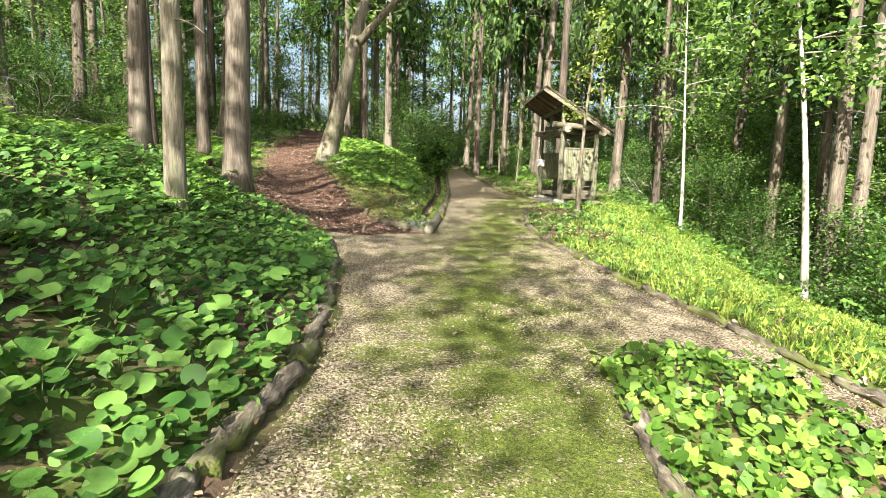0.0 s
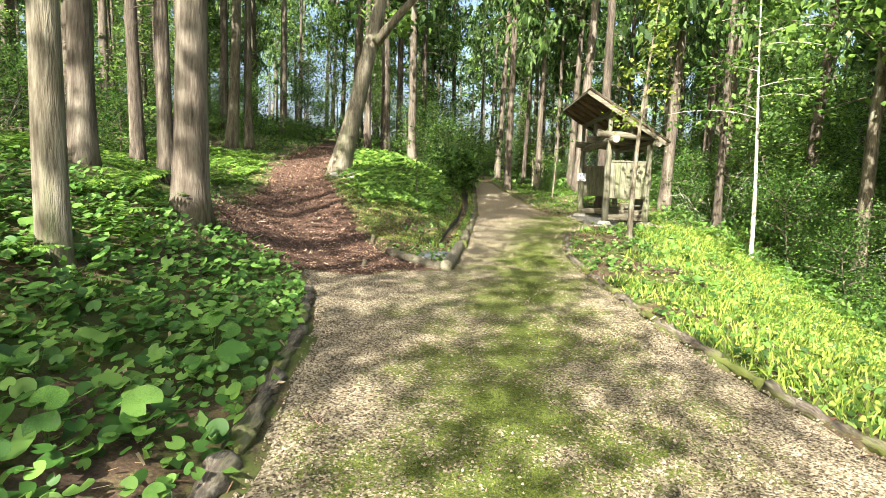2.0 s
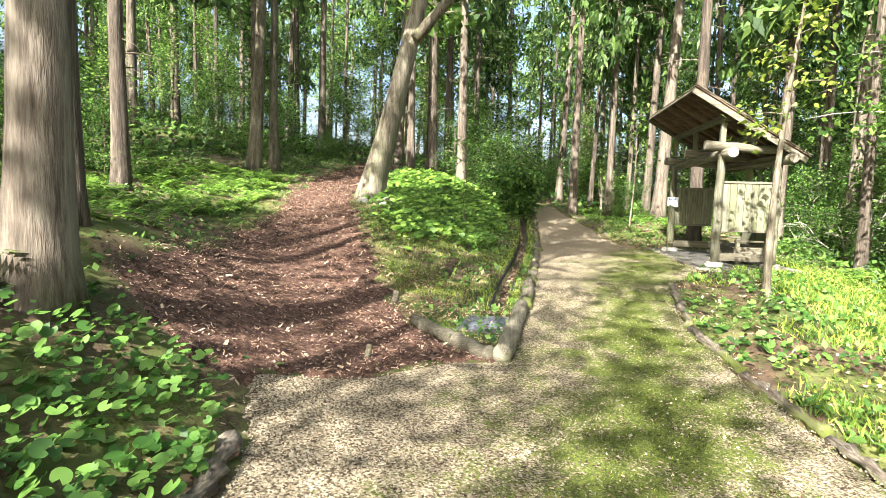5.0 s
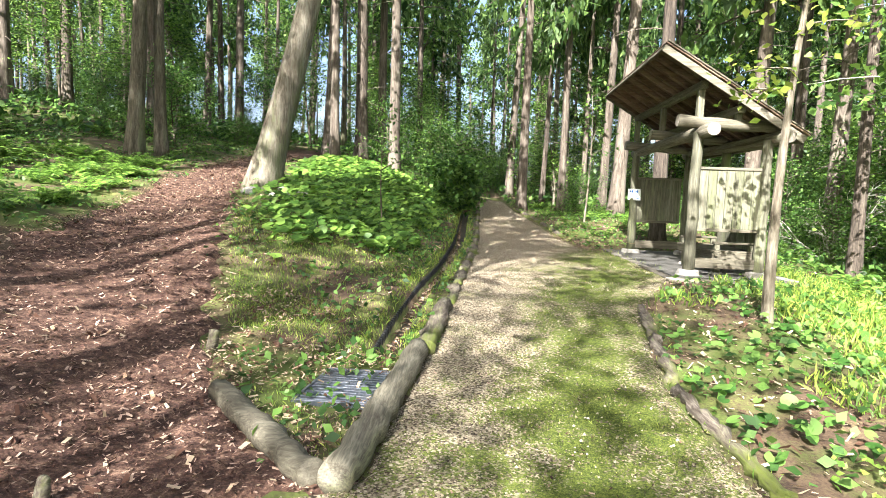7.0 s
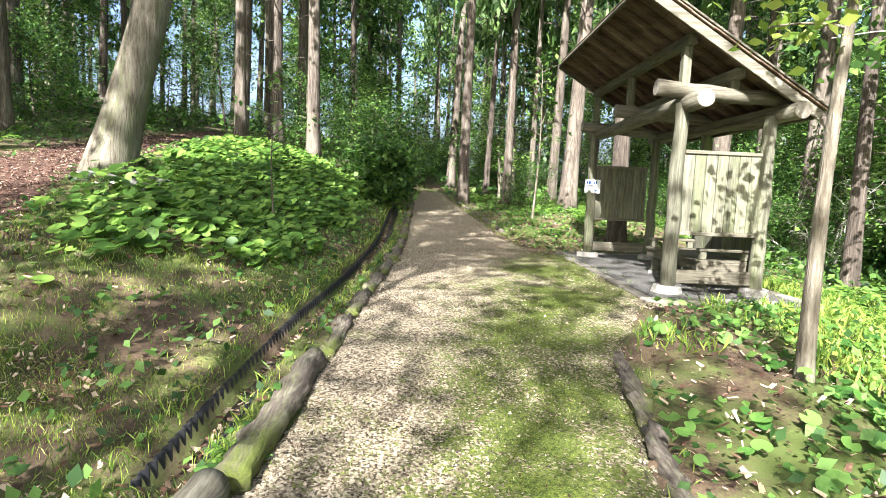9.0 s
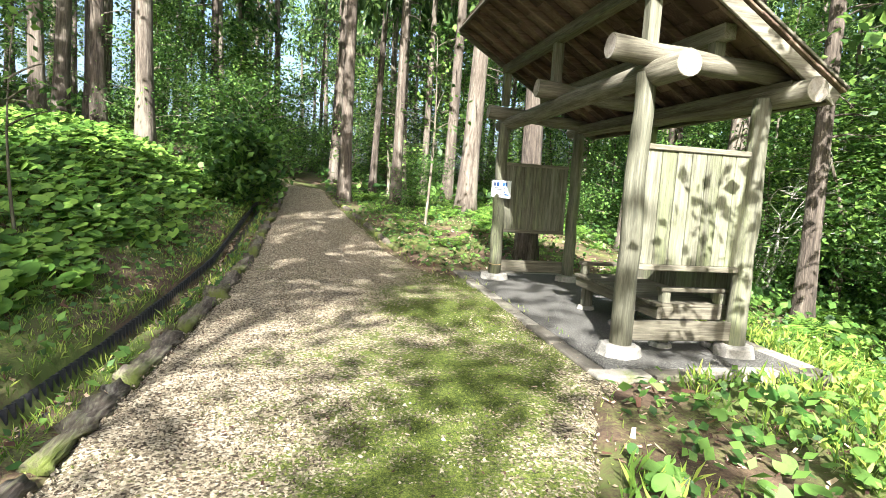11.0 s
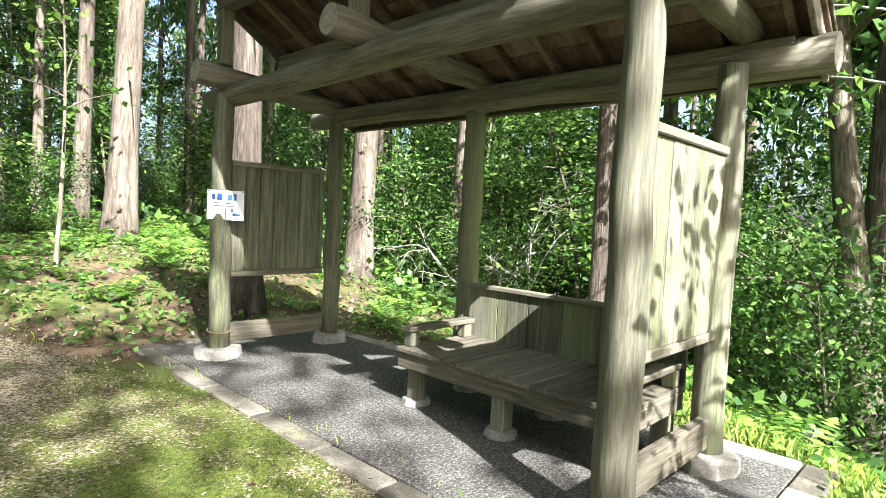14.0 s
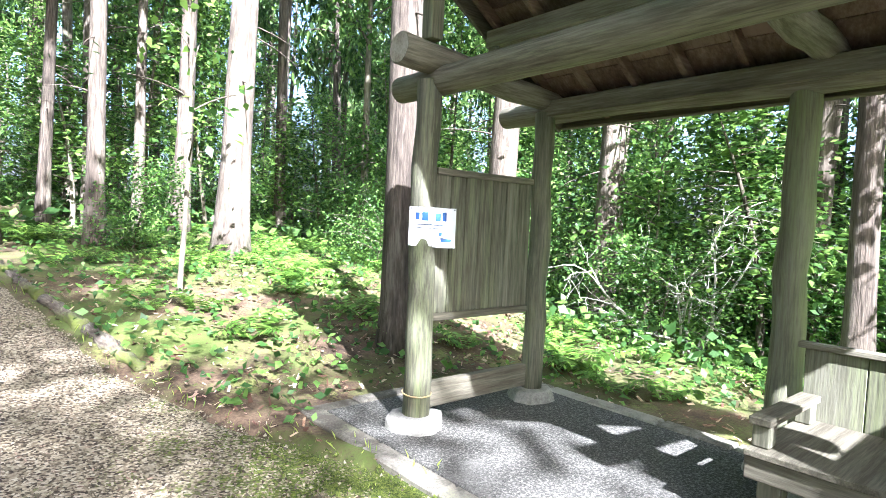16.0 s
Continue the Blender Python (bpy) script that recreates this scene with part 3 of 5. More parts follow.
        add(block("plank", x0 - 0.02, x1 + 0.02, y - 0.032, y + 0.032, SZ + 0.12, SZ + 0.285, WOOD_X, k))
    for ob in made:
        ob.data.transform(inv)
    # wire ring round one post
    ring = []
    for j in range(25):
        a = 2 * math.pi * j / 24
        ring.append((PW - 5.45 + 0.096 * math.cos(a), PN - 20.3 + 0.096 * math.sin(a), 0.23 + 0.008 * math.sin(a)))
    v, q = tube(ring, np.full(25, 0.005), 6)
    solid("wire_ring", v, q, WIRE, k, "yellowish wire wound round the post")
    k.matrix_world = ASKEW @ pose(5.45, 20.3, SZ)
    tagged(k, "open weathered log rest shelter with a single-pitch roof", "shelter")


ROOF_W, ROOF_E, ROOF_Y = (4.2, 4.26), (6.34, 2.95), (18.03, 22.2)


def build_bench():
    b = empty("bench", 5.75, 19.45, SZ)
    inv = Matrix.Translation((-5.75, -19.45, -SZ))
    y0, y1, x0, x1, zs = 18.56, 20.24, 5.3, 6.02, 1.13
    made = []
    nb = 3
    for j in range(nb):
        w = (y1 - y0) / nb
        made.append(block("seat_board", x0 - 0.02, x1, y0 + j * w + 0.002, y0 + (j + 1) * w - 0.002, zs - 0.03, zs, WOOD_X, b, bevel=0.004))
    made.append(block("apron", x0, x0 + 0.045, y0, y1, zs - 0.14, zs - 0.032, WOOD_Y, b))
    for y in (y0, y1 - 0.04):
        made.append(block("apron", x0 + 0.047, x1, y, y + 0.04, zs - 0.14, zs - 0.032, WOOD_X, b))
    for x in (x0 + 0.06, x1 - 0.13):
        for y in (y0 + 0.03, (y0 + y1) / 2 - 0.05, y1 - 0.14):
            leg = part("leg", box(bmesh.new(), x, x + 0.1, y, y + 0.1, SZ + 0.03, zs - 0.033), WOOD, b)
            foot = bmesh.new()
            bmesh.ops.create_cone(foot, cap_ends=True, segments=8, radius1=0.11, radius2=0.095, depth=0.05, matrix=pose(x + 0.05, y + 0.05, SZ + 0.012))
            made += [leg, part("foot_stone", foot, STONE, leg, "small flat stone")]
    zb = 1.5
    nb = 6
    w = (y1 - y0) / nb
    for j in range(nb):
        made.append(block("back_board", x1 + 0.004, x1 + 0.03, y0 + j * w + 0.002, y0 + (j + 1) * w - 0.002, zs - 0.05, zb, WOOD, b, bevel=0.004))
    made.append(block("top_rail", x1 - 0.02, x1 + 0.05, y0 - 0.01, y1 + 0.03, zb + 0.002, zb + 0.035, WOOD_Y, b))
    for y in (y0 - 0.005, y1 - 0.1):
        arm = block("armrest", x0 + 0.02, x1 - 0.03, y, y + 0.1, zs + 0.105, zs + 0.142, WOOD_X, b)
        made.append(arm)
        for x in (x0 + 0.04, x1 - 0.13):
            made.append(block("arm_support", x, x + 0.08, y + 0.012, y + 0.088, zs + 0.002, zs + 0.103, WOOD, arm))
    for ob in made:
        ob.data.transform(inv)
    b.matrix_world = ASKEW @ pose(5.75, 19.45, SZ)
    tagged(b, "weathered grey-green wooden bench with low backrest and armrests", "bench")


def build_sign():
    s = empty("notice_sign", PW - 0.02, PN - 0.11, 2.05)
    s.rotation_euler = (0, 0, radians(-38))
    def plate(name, x0, x1, z0, z1, y, mat, label="", t=0.0015, under=None):
        return block(name, x0, x1, y - t, y, z0, z1, mat, under or s, label, bevel=0)
    left = plate("sheet", -0.15, -0.003, -0.125, 0.12, 0, PAPER)
    right = plate("sheet", 0.0, 0.145, -0.13, 0.118, 0.001, PAPER)
    for j, (x0, x1, z0, z1, m) in enumerate(((-0.11, -0.085, 0.04, 0.085, INK_BLUE), (-0.07, -0.03, 0.035, 0.09, INK_BLUE), (0.015, 0.05, 0.035, 0.085, INK_BLUE),
                                             (0.058, 0.085, 0.035, 0.09, INK_BLUE), (-0.1, -0.005, 0.008, 0.015, INK_DARK), (0.003, 0.075, 0.006, 0.013, INK_DARK),
                                             (-0.1, -0.005, -0.014, -0.008, INK_DARK), (0.003, 0.075, -0.016, -0.01, INK_DARK), (0.04, 0.06, -0.06, -0.035, INK_BLUE),
                                             (0.055, 0.12, -0.095, -0.075, INK_BLUE), (0.05, 0.085, -0.082, -0.07, INK_DARK), (0.06, 0.11, -0.115, -0.11, INK_DARK))):
        plate("print", x0, x1, z0, z1, -0.003, m, t=0.0008, under=left if x0 < 0 else right)
    for x, z in ((-0.14, 0.11), (-0.14, -0.115), (0.135, 0.108), (0.135, -0.12)):
        plate("tack", x - 0.004, x + 0.004, z - 0.004, z + 0.004, -0.0035, INK_DARK, t=0.002, under=left if x < 0 else right)
    tagged(s, "white laminated notice of two sheets with blue print on a post", "sign")


build_slab()
build_shelter()
build_bench()
build_sign()


# ---------------------------------------------------------------- path edging, drain and grate
def edging(a, b, r, mat, label, seed, sink=0.42, decay=0.11):
    rng = np.random.default_rng(seed)
    n = max(6, int(math.hypot(b[0] - a[0], b[1] - a[1]) / 0.07))
    t = np.linspace(0, 1, n)
    x, y = a[0] + (b[0] - a[0]) * t, a[1] + (b[1] - a[1]) * t
    p = np.stack([x + rng.normal(0, 0.01, n), y, height(x, y) + r * (1 - 2 * sink) + rng.normal(0, 0.006, n)], -1)
    if len(a) > 2:
        p[:, 2] += a[2] * (1 - t)
    rr = r * (1 + rng.normal(0, decay, n))
    p = np.concatenate([p[:1], p, p[-1:]])
    rr = np.concatenate([[rr[0] * 0.8], rr, [rr[-1] * 0.8]])
    v, q = tube(p, rr, 14, decay * 0.9, 0.0, rng)
    v[:, 2] = np.where(v[:, 2] > p[:, 2].mean(), v[:, 2] - decay * 0.12 * np.abs(wave(v[:, 0] * 3, v[:, 1] * 3, 2.2)), v[:, 2])
    o = p.mean(0)
    ob = solid("edging_log", v - o, q, mat, None, "")
    ob.location = o
    return tagged(ob, label, "log", "logs edging the path")


def chain(pts, r, mat, label, seed, step=1.6, gap=0.06, decay=0.17):
    """A row of logs end to end along a line of corners."""
    rng = random.Random(seed)
    pts = [np.array(p, float) for p in pts]
    for a, b in zip(pts, pts[1:]):
        n = max(1, round(np.linalg.norm(b - a) / step))
        for j in range(n):
            p, q = a + (b - a) * (j / n), a + (b - a) * ((j + 1) / n)
            d = (q - p) / np.linalg.norm(q - p)
            edging(tuple(p + d * gap / 2), tuple(q - d * gap / 2), r * rng.uniform(0.85, 1.1), mat, label, rng.randrange(999), decay=decay)


chain([(-0.85, -2), (-0.72, 2.6), (-0.56, 4.0), (-0.62, 5.6), (-0.9, 8.0), (-1.2, 9.5)], 0.068, ROT, "half-buried mossy log edging the gravel path", 1)
edging((0.47, 11.9), (0.72, 14.1), 0.1, WOOD_Y, "grey weathered round log edging the path", 5, 0.15, 0.02)
edging((0.33, 11.95), (-0.6, 12.92, 0.02), 0.085, WOOD_X, "grey split log across the end of the trail", 6, 0.2, 0.05)
edging((0.77, 14.2), (0.9, 15.75), 0.09, ROT, "cracked rotten log edging the path", 7, 0.25, 0.1)
chain([(0.95, 15.9), (1.08, 18.0), (1.26, 20.4), (1.38, 23.0), (1.5, 27.0), (1.53, 31.0)], 0.068, ROT, "decayed mossy log between drain and path", 8, 1.2, 0.1, 0.22)
chain([(3.27, 16.0), (2.82, 13.6)], 0.058, ROT, "pale cracked log edging the path", 9, 1.3)
chain([(2.8, 13.5), (2.85, 12.0), (2.9, 9.1), (3.12, 7.2), (3.42, 5.7), (3.6, 3.0)], 0.05, ROT, "thin decayed log edging the path", 10, 1.4)
chain([(3.7, 23.9), (3.36, 26.0), (2.95, 30.0)], 0.06, ROT, "low dark log edging the path", 11, 1.4)
chain([(1.45, 2.3), (1.62, 3.5)], 0.07, ROT, "short mossy log beside plants", 12, 1.3)


def build_drain():
    ys = np.arange(14.3, 29, 0.02)
    d = empty("drain_channel", 0.4, 14.3, height(0.4, 14.3))
    o = np.array(d.location)
    for side in (-1, 1):
        x = drain_x(ys) + side * (0.125 + 0.012 * np.sign(np.sin(ys / 0.02 * math.pi * 0.5 + 0.3)))
        zt = height(drain_x(ys), ys)
        rows = []
        for off, z in ((0, -0.045), (0, -0.3), (side * 0.02, -0.3), (side * 0.02, -0.045)):
            rows.append(np.stack([x + off, ys, zt + z], -1))
        v = np.stack(rows, 1).reshape(-1, 3) - o
        i, j = np.meshgrid(np.arange(len(ys) - 1), np.arange(4), indexing="ij")
        q = np.stack([i * 4 + j, i * 4 + (j + 1) % 4, (i + 1) * 4 + (j + 1) % 4, (i + 1) * 4 + j], -1).reshape(-1, 4)
        link("side_wall", raw_mesh("side_wall", v, q), PLASTIC, d)
    y = np.arange(14.3, 29, 0.15)
    u = np.linspace(-0.12, 0.12, 5)
    x = drain_x(y)[:, None] + u[None]
    yy = np.repeat(y[:, None], 5, 1)
    v = np.stack([x, yy, height(drain_x(yy), yy) - 0.22 + 0.02 * wave(x, yy, 7)], -1).reshape(-1, 3) - o
    i, j = np.meshgrid(np.arange(len(y) - 1), np.arange(4), indexing="ij")
    q = np.stack([i * 5 + j, i * 5 + j + 1, (i + 1) * 5 + j + 1, (i + 1) * 5 + j], -1).reshape(-1, 4)
    link("channel_bed", raw_mesh("channel_bed", v, q), MUCK, d, "wet leaf muck", True)
    tagged(d, "black corrugated plastic drain beside the path", "drain")


def build_grate():
    g = empty("drain_grate", GRATE[0], GRATE[1], float(height(*GRATE)) + 0.005)
    g.rotation_euler = (radians(2), radians(-2), radians(-9))
    for n, (x0, x1, y0, y1) in enumerate(((-0.29, 0.29, -0.36, -0.335), (-0.29, 0.29, 0.335, 0.36), (-0.29, -0.265, -0.334, 0.334), (0.265, 0.29, -0.334, 0.334))):
        block("frame", x0, x1, y0, y1, -0.03, 0.012, STEEL, g, bevel=0.002)
    for j in range(13):
        y = -0.31 + j * 0.62 / 12
        block("bar", -0.264, 0.264, y - 0.009, y + 0.009, -0.028, 0.008, STEEL, g, bevel=0.002)
    for x in (-0.13, 0.0, 0.13):
        block("cross_bar", x - 0.004, x + 0.004, -0.334, 0.334, -0.02, 0.004, STEEL, g, bevel=0)
    block("pit", -0.285, 0.285, -0.35, 0.35, -0.1, -0.035, MUCK, g, bevel=0)
    tagged(g, "galvanised steel drain grate set in the ground", "grate")


build_drain()
build_grate()


# ---------------------------------------------------------------- trees
LEAF_V = np.array([(0, 0, 0), (0.32, 0.42, 0.05), (0, 1.0, -0.06), (-0.32, 0.42, 0.05)])
LEAF_F = np.array([(0, 1, 2, 3)])
SPRAY_V = np.array([(0, 0, 0), (0.2, 0.3, -0.02), (0.0, 1.0, -0.22), (-0.2, 0.3, -0.02)])


def limb_points(start, yaw, length, rise, droop, n=6):
    t = np.linspace(0, 1, n)
    h = length * t
    return np.stack([start[0] + np.cos(yaw) * h, start[1] + np.sin(yaw) * h, start[2] + rise * h - droop * h * h / max(length, 0.1)], -1)


def trunk_mesh(rng, high, r, bend, sides=12, flare=0.55, lean=(0, 0)):
    n = 16
    t = np.linspace(0, 1, n) ** 1.25
    z = t * high - 0.25
    a = rng.uniform(0, 6.28, 2)
    x = bend * np.sin(t * 3.0 + a[0]) - bend * np.sin(a[0]) + lean[0] * z
    y = bend * np.sin(t * 2.3 + a[1]) - bend * np.sin(a[1]) + lean[1] * z
    rr = r * (1 - 0.85 * t) * (1 + flare * np.exp(-np.maximum(z, 0) / (r * 1.7)))
    p = np.stack([x, y, z], -1)
    v, q = tube(p, rr, sides, 0.03, 0.035, rng)
    return p, rr, v, q


def crown_leaves(rng, tips, per, spread, size, droop, shape):
    """Leaves in clumps round a set of points."""
    tips = np.asarray(tips)
    c = np.repeat(tips, per, 0) + rng.normal(0, 1, (len(tips) * per, 3)) * np.array(spread)
    n = len(c)
    rot = turns(rng.uniform(0, 6.28, n), rng.normal(-droop, 0.5, n), rng.normal(0, 0.6, n))
    return strewn(shape, LEAF_F, c, rot, size * rng.uniform(0.6, 1.35, n))


def make_tree(name, label, seed, high, r, bend, clear, limbs, reach, per, spread, size, bark, foliage, shape=LEAF_V, droop=0.4, fall=0.25, rise=0.35,
              flare=0.55, lean=(0, 0), bare=0, taper=True, category="tree", group=""):
    """A tree at the origin: tapered trunk, limbs, and a crown of many small leaves in clumps along the limbs."""
    rng = np.random.default_rng(seed)
    ob = empty(name, 0, 0, 0)
    p, rr, v, q = trunk_mesh(rng, high, r, bend, 14 if r > 0.12 else 9, flare, lean)
    solid("trunk", v, q, bark, ob)
    tips, wood = [], []
    for j in range(limbs):
        t = clear + (1 - clear) * (j + rng.uniform(0, 0.9)) / limbs
        z = t * high
        k = np.array([np.interp(z, p[:, 2], p[:, a]) for a in range(3)])
        ln = reach * ((1.15 - 0.9 * (t - clear) / (1 - clear)) if taper else 1.0) * rng.uniform(0.55, 1.1)
        pts = limb_points(k, rng.uniform(0, 6.28), ln, rise * rng.uniform(0.3, 1.3), fall)
        r0 = float(np.interp(z, p[:, 2], rr)) * 0.38
        wood.append(tube(pts, np.linspace(max(r0, 0.012), 0.006, len(pts)), 5))
        for f in (0.35, 0.55, 0.75, 0.95):
            tips.append(pts[0] + (pts[-1] - pts[0]) * f + (0, 0, 0.02))
    for j in range(bare):
        z = rng.uniform(0.12, max(clear, 0.2)) * high
        k = np.array([np.interp(z, p[:, 2], p[:, a]) for a in range(3)])
        pts = limb_points(k, rng.uniform(0, 6.28), rng.uniform(0.4, 1.5), rng.uniform(-0.2, 0.4), 0.3, 5)
        wood.append(tube(pts, np.linspace(0.016, 0.004, 5), 4))
    if wood:
        v, q = joined(wood)
        tagged(solid("branchwork", v, q, bark, ob), kind="stuff")
    if per:
        v, q = crown_leaves(rng, tips, per, spread, size, droop, shape)
        tagged(link("crown", raw_mesh("crown", v, q), foliage, ob), kind="stuff")
    return tagged(ob, label, category, group)


def place(proto, x, y, yaw=0.0, thick=1.0, tall=1.0, sink=0.05, lean=(0, 0)):
    m = pose(x, y, float(height(x, y)) - sink, lean[0], lean[1], yaw) @ Matrix.Diagonal((thick, thick, tall, 1))
    return copy_thing(proto, m)


CEDAR = [make_tree("cedar_tree", "tall straight cedar with reddish brown fibrous bark", 11 + j, h, 0.19, 0.12, c, 34, 2.3, 10, (0.28, 0.28, 0.22), 0.5,
                   BARK_CEDAR, LEAF_CEDAR, SPRAY_V, 0.7, 0.35, 0.25, bare=9, group="cedars of the wood") for j, (h, c) in enumerate(((19, 0.42), (17, 0.36), (21, 0.5)))]
GREY = [make_tree("broadleaf_tree", "grey-barked broadleaf tree with a high green crown", 31 + j, 15, 0.19, 0.25, 0.4, 22, 3.2, 24, (0.45, 0.45, 0.32), 0.24,
                  BARK_GREY, LEAF_TREE, LEAF_V, 0.3, 0.15, 0.6, bare=4, group="broadleaf trees of the wood") for j in range(2)]
SLIM = [make_tree("young_tree", "slim young tree with light green leaves", 51 + j, h, 0.045, 0.22, 0.25, 22, 1.5, 30, (0.27, 0.27, 0.17), 0.1,
                  BARK_GREY, LEAF_TREE, LEAF_V, 0.3, 0.2, 0.35, flare=0.3, group="young trees under the canopy") for j, h in enumerate((5.0, 6.5, 4.2))]
BUSH = [make_tree("shrub", "dense green woodland shrub", 71 + j, h, 0.03, 0.1, 0.08, 16, 0.95, 60, (0.22, 0.22, 0.17), 0.06,
                  BARK_GREY, LEAF_BUSH, LEAF_V, 0.3, 0.2, 0.6, flare=0.2, taper=False, category="shrub", group="shrubs under the trees") for j, h in enumerate((1.5, 1.9, 1.2))]
USED = set()


def plant(kind, j, x, y, yaw=0.0, thick=1.0, tall=1.0, lean=(0, 0), label=""):
    """Sets the first of a kind itself in place, and copies for all others."""
    proto = kind[j % len(kind)]
    if proto.name in USED:
        ob = place(proto, x, y, yaw, thick, tall, lean=lean)
    else:
        USED.add(proto.name)
        ob = proto
        WAIT.append((proto, pose(x, y, float(height(x, y)) - 0.05, lean[0], lean[1], yaw) @ Matrix.Diagonal((thick, thick, tall, 1))))
    if label:
        ob["label"] = label
    return ob


WAIT = []
NEAR_TREES = (
    (CEDAR, 0, -2.8, 9.85, 80, 1.12, 1.0, (0, 0)), (CEDAR, 1, -4.9, 11.0, 10, 0.95, 1.0, (0, 1)),
    (CEDAR, 2, -3.93, 11.55, 200, 0.62, 0.8, (0, 0)), (CEDAR, 1, -7.65, 17.5, 140, 0.95, 1.0, (0, 1)), (GREY, 1, -7.75, 24.0, 50, 1.15, 1.05, (0, 2)),
    (CEDAR, 2, 6.06, 28.1, 20, 1.25, 1.1, (0, 2)), (CEDAR, 0, 5.97, 23.65, 120, 1.0, 1.15, (0, 1)), (CEDAR, 1, 8.8, 20.5, 60, 0.66, 1.0, (0, 1)),
    (CEDAR, 0, 10.3, 13.5, 200, 1.05, 1.0, (0, 0)), (CEDAR, 2, 11.4, 14.2, 310, 1.0, 1.0, (0, -1)),
    (CEDAR, 0, 6.4, 31.6, 40, 0.95, 1.0, (0, 1)), (CEDAR, 1, 5.8, 32.3, 70, 0.6, 1.0, (1, 0)), (CEDAR, 2, 15.5, 36, 0, 1.3, 1.0, (0, 0)),
    (CEDAR, 0, 3.15, 30.0, 150, 0.95, 1.0, (0, 0)), (CEDAR, 1, 4.5, 29.6, 220, 0.75, 0.95, (0, 1)), (CEDAR, 2, 4.1, 31.8, 20, 0.6, 0.9, (1, 1)),
    (GREY, 0, 11.6, 18.0, 60, 1.2, 0.9, (2, 6)), (CEDAR, 1, 5.2, 33.3, 90, 1.1, 1.0, (0, 0)), (CEDAR, 0, -9.9, 28.8, 10, 1.05, 1.0, (0, 0)),
    (CEDAR, 1, 15.5, 22.3, 33, 1.15, 1.0, (0, 0)), (CEDAR, 2, -14.9, 22.7, 80, 1.3, 1.0, (0, 0)), (CEDAR, 0, -11.0, 19.9, 140, 1.1, 1.0, (0, 0)),
    (CEDAR, 1, 8.8, 25.0, 200, 1.2, 1.0, (0, 0)), (CEDAR, 2, 10.6, 24.3, 260, 1.1, 1.0, (0, 0)), (CEDAR, 0, -1.3, 28.0, 300, 1.0, 1.0, (0, 0)),
    (CEDAR, 1, -2.6, 29.0, 45, 1.2, 1.0, (0, 1)), (CEDAR, 2, -3.2, 27.6, 100, 0.8, 1.0, (0, 0)), (CEDAR, 0, -2.1, 30.5, 190, 0.9, 1.0, (0, 0)),
    (CEDAR, 1, -15.9, 33.0, 5, 1.2, 1.0, (0, 0)), (CEDAR, 2, -15.8, 29.6, 85, 1.2, 1.0, (0, 0)), (CEDAR, 0, -8.3, 32.5, 165, 1.0, 1.0, (0, 0)),
    (GREY, 1, -7.2, 24.4, 250, 0.85, 1.0, (0, -1)), (CEDAR, 1, 13.4, 18.3, 25, 1.0, 1.0, (0, 0)), (CEDAR, 0, 12.5, 16.6, 75, 0.9, 1.0, (0, 0)),
)
# unseen trees beside and behind the start, added to shade the ground ahead
SHADE_TREES = ((-8.2, -10.6, 0.95, 1.0), (-9.6, 1.2, 0.5, 1.4), (5.4, -9.5, 0.95, 1.0))
NEAR_TREES += tuple((GREY, k, x, y, 47 * k, wide, tall, (0, 0)) for k, (x, y, wide, tall) in enumerate(SHADE_TREES))
for kind, j, x, y, yaw, th, ta, ln in NEAR_TREES:
    plant(kind, j, x, y, yaw, th, ta, ln)

big = make_tree("leaning_tree", "thick grey-barked tree leaning over the trail", 91, 13, 0.3, 0.3, 0.36, 16, 3.6, 40, (0.5, 0.5, 0.35), 0.26, BARK_GREY, LEAF_TREE, rise=0.7, lean=(0.27, 0.03), flare=0.35)
big.matrix_world = pose(-3.05, 20.5, float(height(-3.05, 20.5)) - 0.05)
# wide crown out of view, added above the trunk to shade the shelter
spread = make_tree("broadleaf_tree", "grey-barked tree on the bank, its wide high crown added for shade", 88, 15.5, 0.125, 0.12, 0.56, 34, 5.4, 19, (0.55, 0.55, 0.35), 0.25, BARK_GREY, LEAF_TREE, rise=0.3, bare=8, flare=0.3, taper=False)
spread.matrix_world = pose(-2.68, 7.2, float(height(-2.68, 7.2)) - 0.05)
# two more unseen copies, added so that their crowns dapple the path
for x, y, yaw in ((-5.4, -1.6, 70), (-5.6, -8.6, 160)):
    place(spread, x, y, yaw)
sap = make_tree("sapling", "slim grey sapling beside the shelter", 92, 5.6, 0.072, 0.1, 0.45, 9, 0.6, 12, (0.18, 0.18, 0.15), 0.11, BARK_GREY, LEAF_YELLOW, flare=0.15, lean=(0.03, 0))
sap.matrix_world = pose(4.62, 15.66, float(height(4.62, 15.66)) - 0.05)
fork = limb_points((0.27 * 4.0, 0.12, 4.0), 0.05, 1.9, 1.25, 0.12, 7)
fv, fq = tube(fork, np.linspace(0.16, 0.06, 7), 10, 0.02, 0.0, np.random.default_rng(6))
solid("fork", fv, fq, BARK_GREY, big)
over = make_tree("overhanging_tree", "spreading young broadleaf tree reaching over the path", 95, 6.6, 0.07, 0.15, 0.5, 16, 3.4, 22, (0.3, 0.3, 0.12), 0.13, BARK_GREY, LEAF_TREE, rise=0.25, fall=0.12, flare=0.2, taper=False)
over.matrix_world = pose(6.3, 5.0, float(height(6.3, 5.0)) - 0.05)
birch = make_tree("pale_sapling", "thin tree with pale whitish bark", 93, 8.5, 0.095, 0.12, 0.55, 16, 2.4, 30, (0.35, 0.35, 0.2), 0.15, BARK_PALE, LEAF_TREE, flare=0.2, lean=(-0.16, 0))
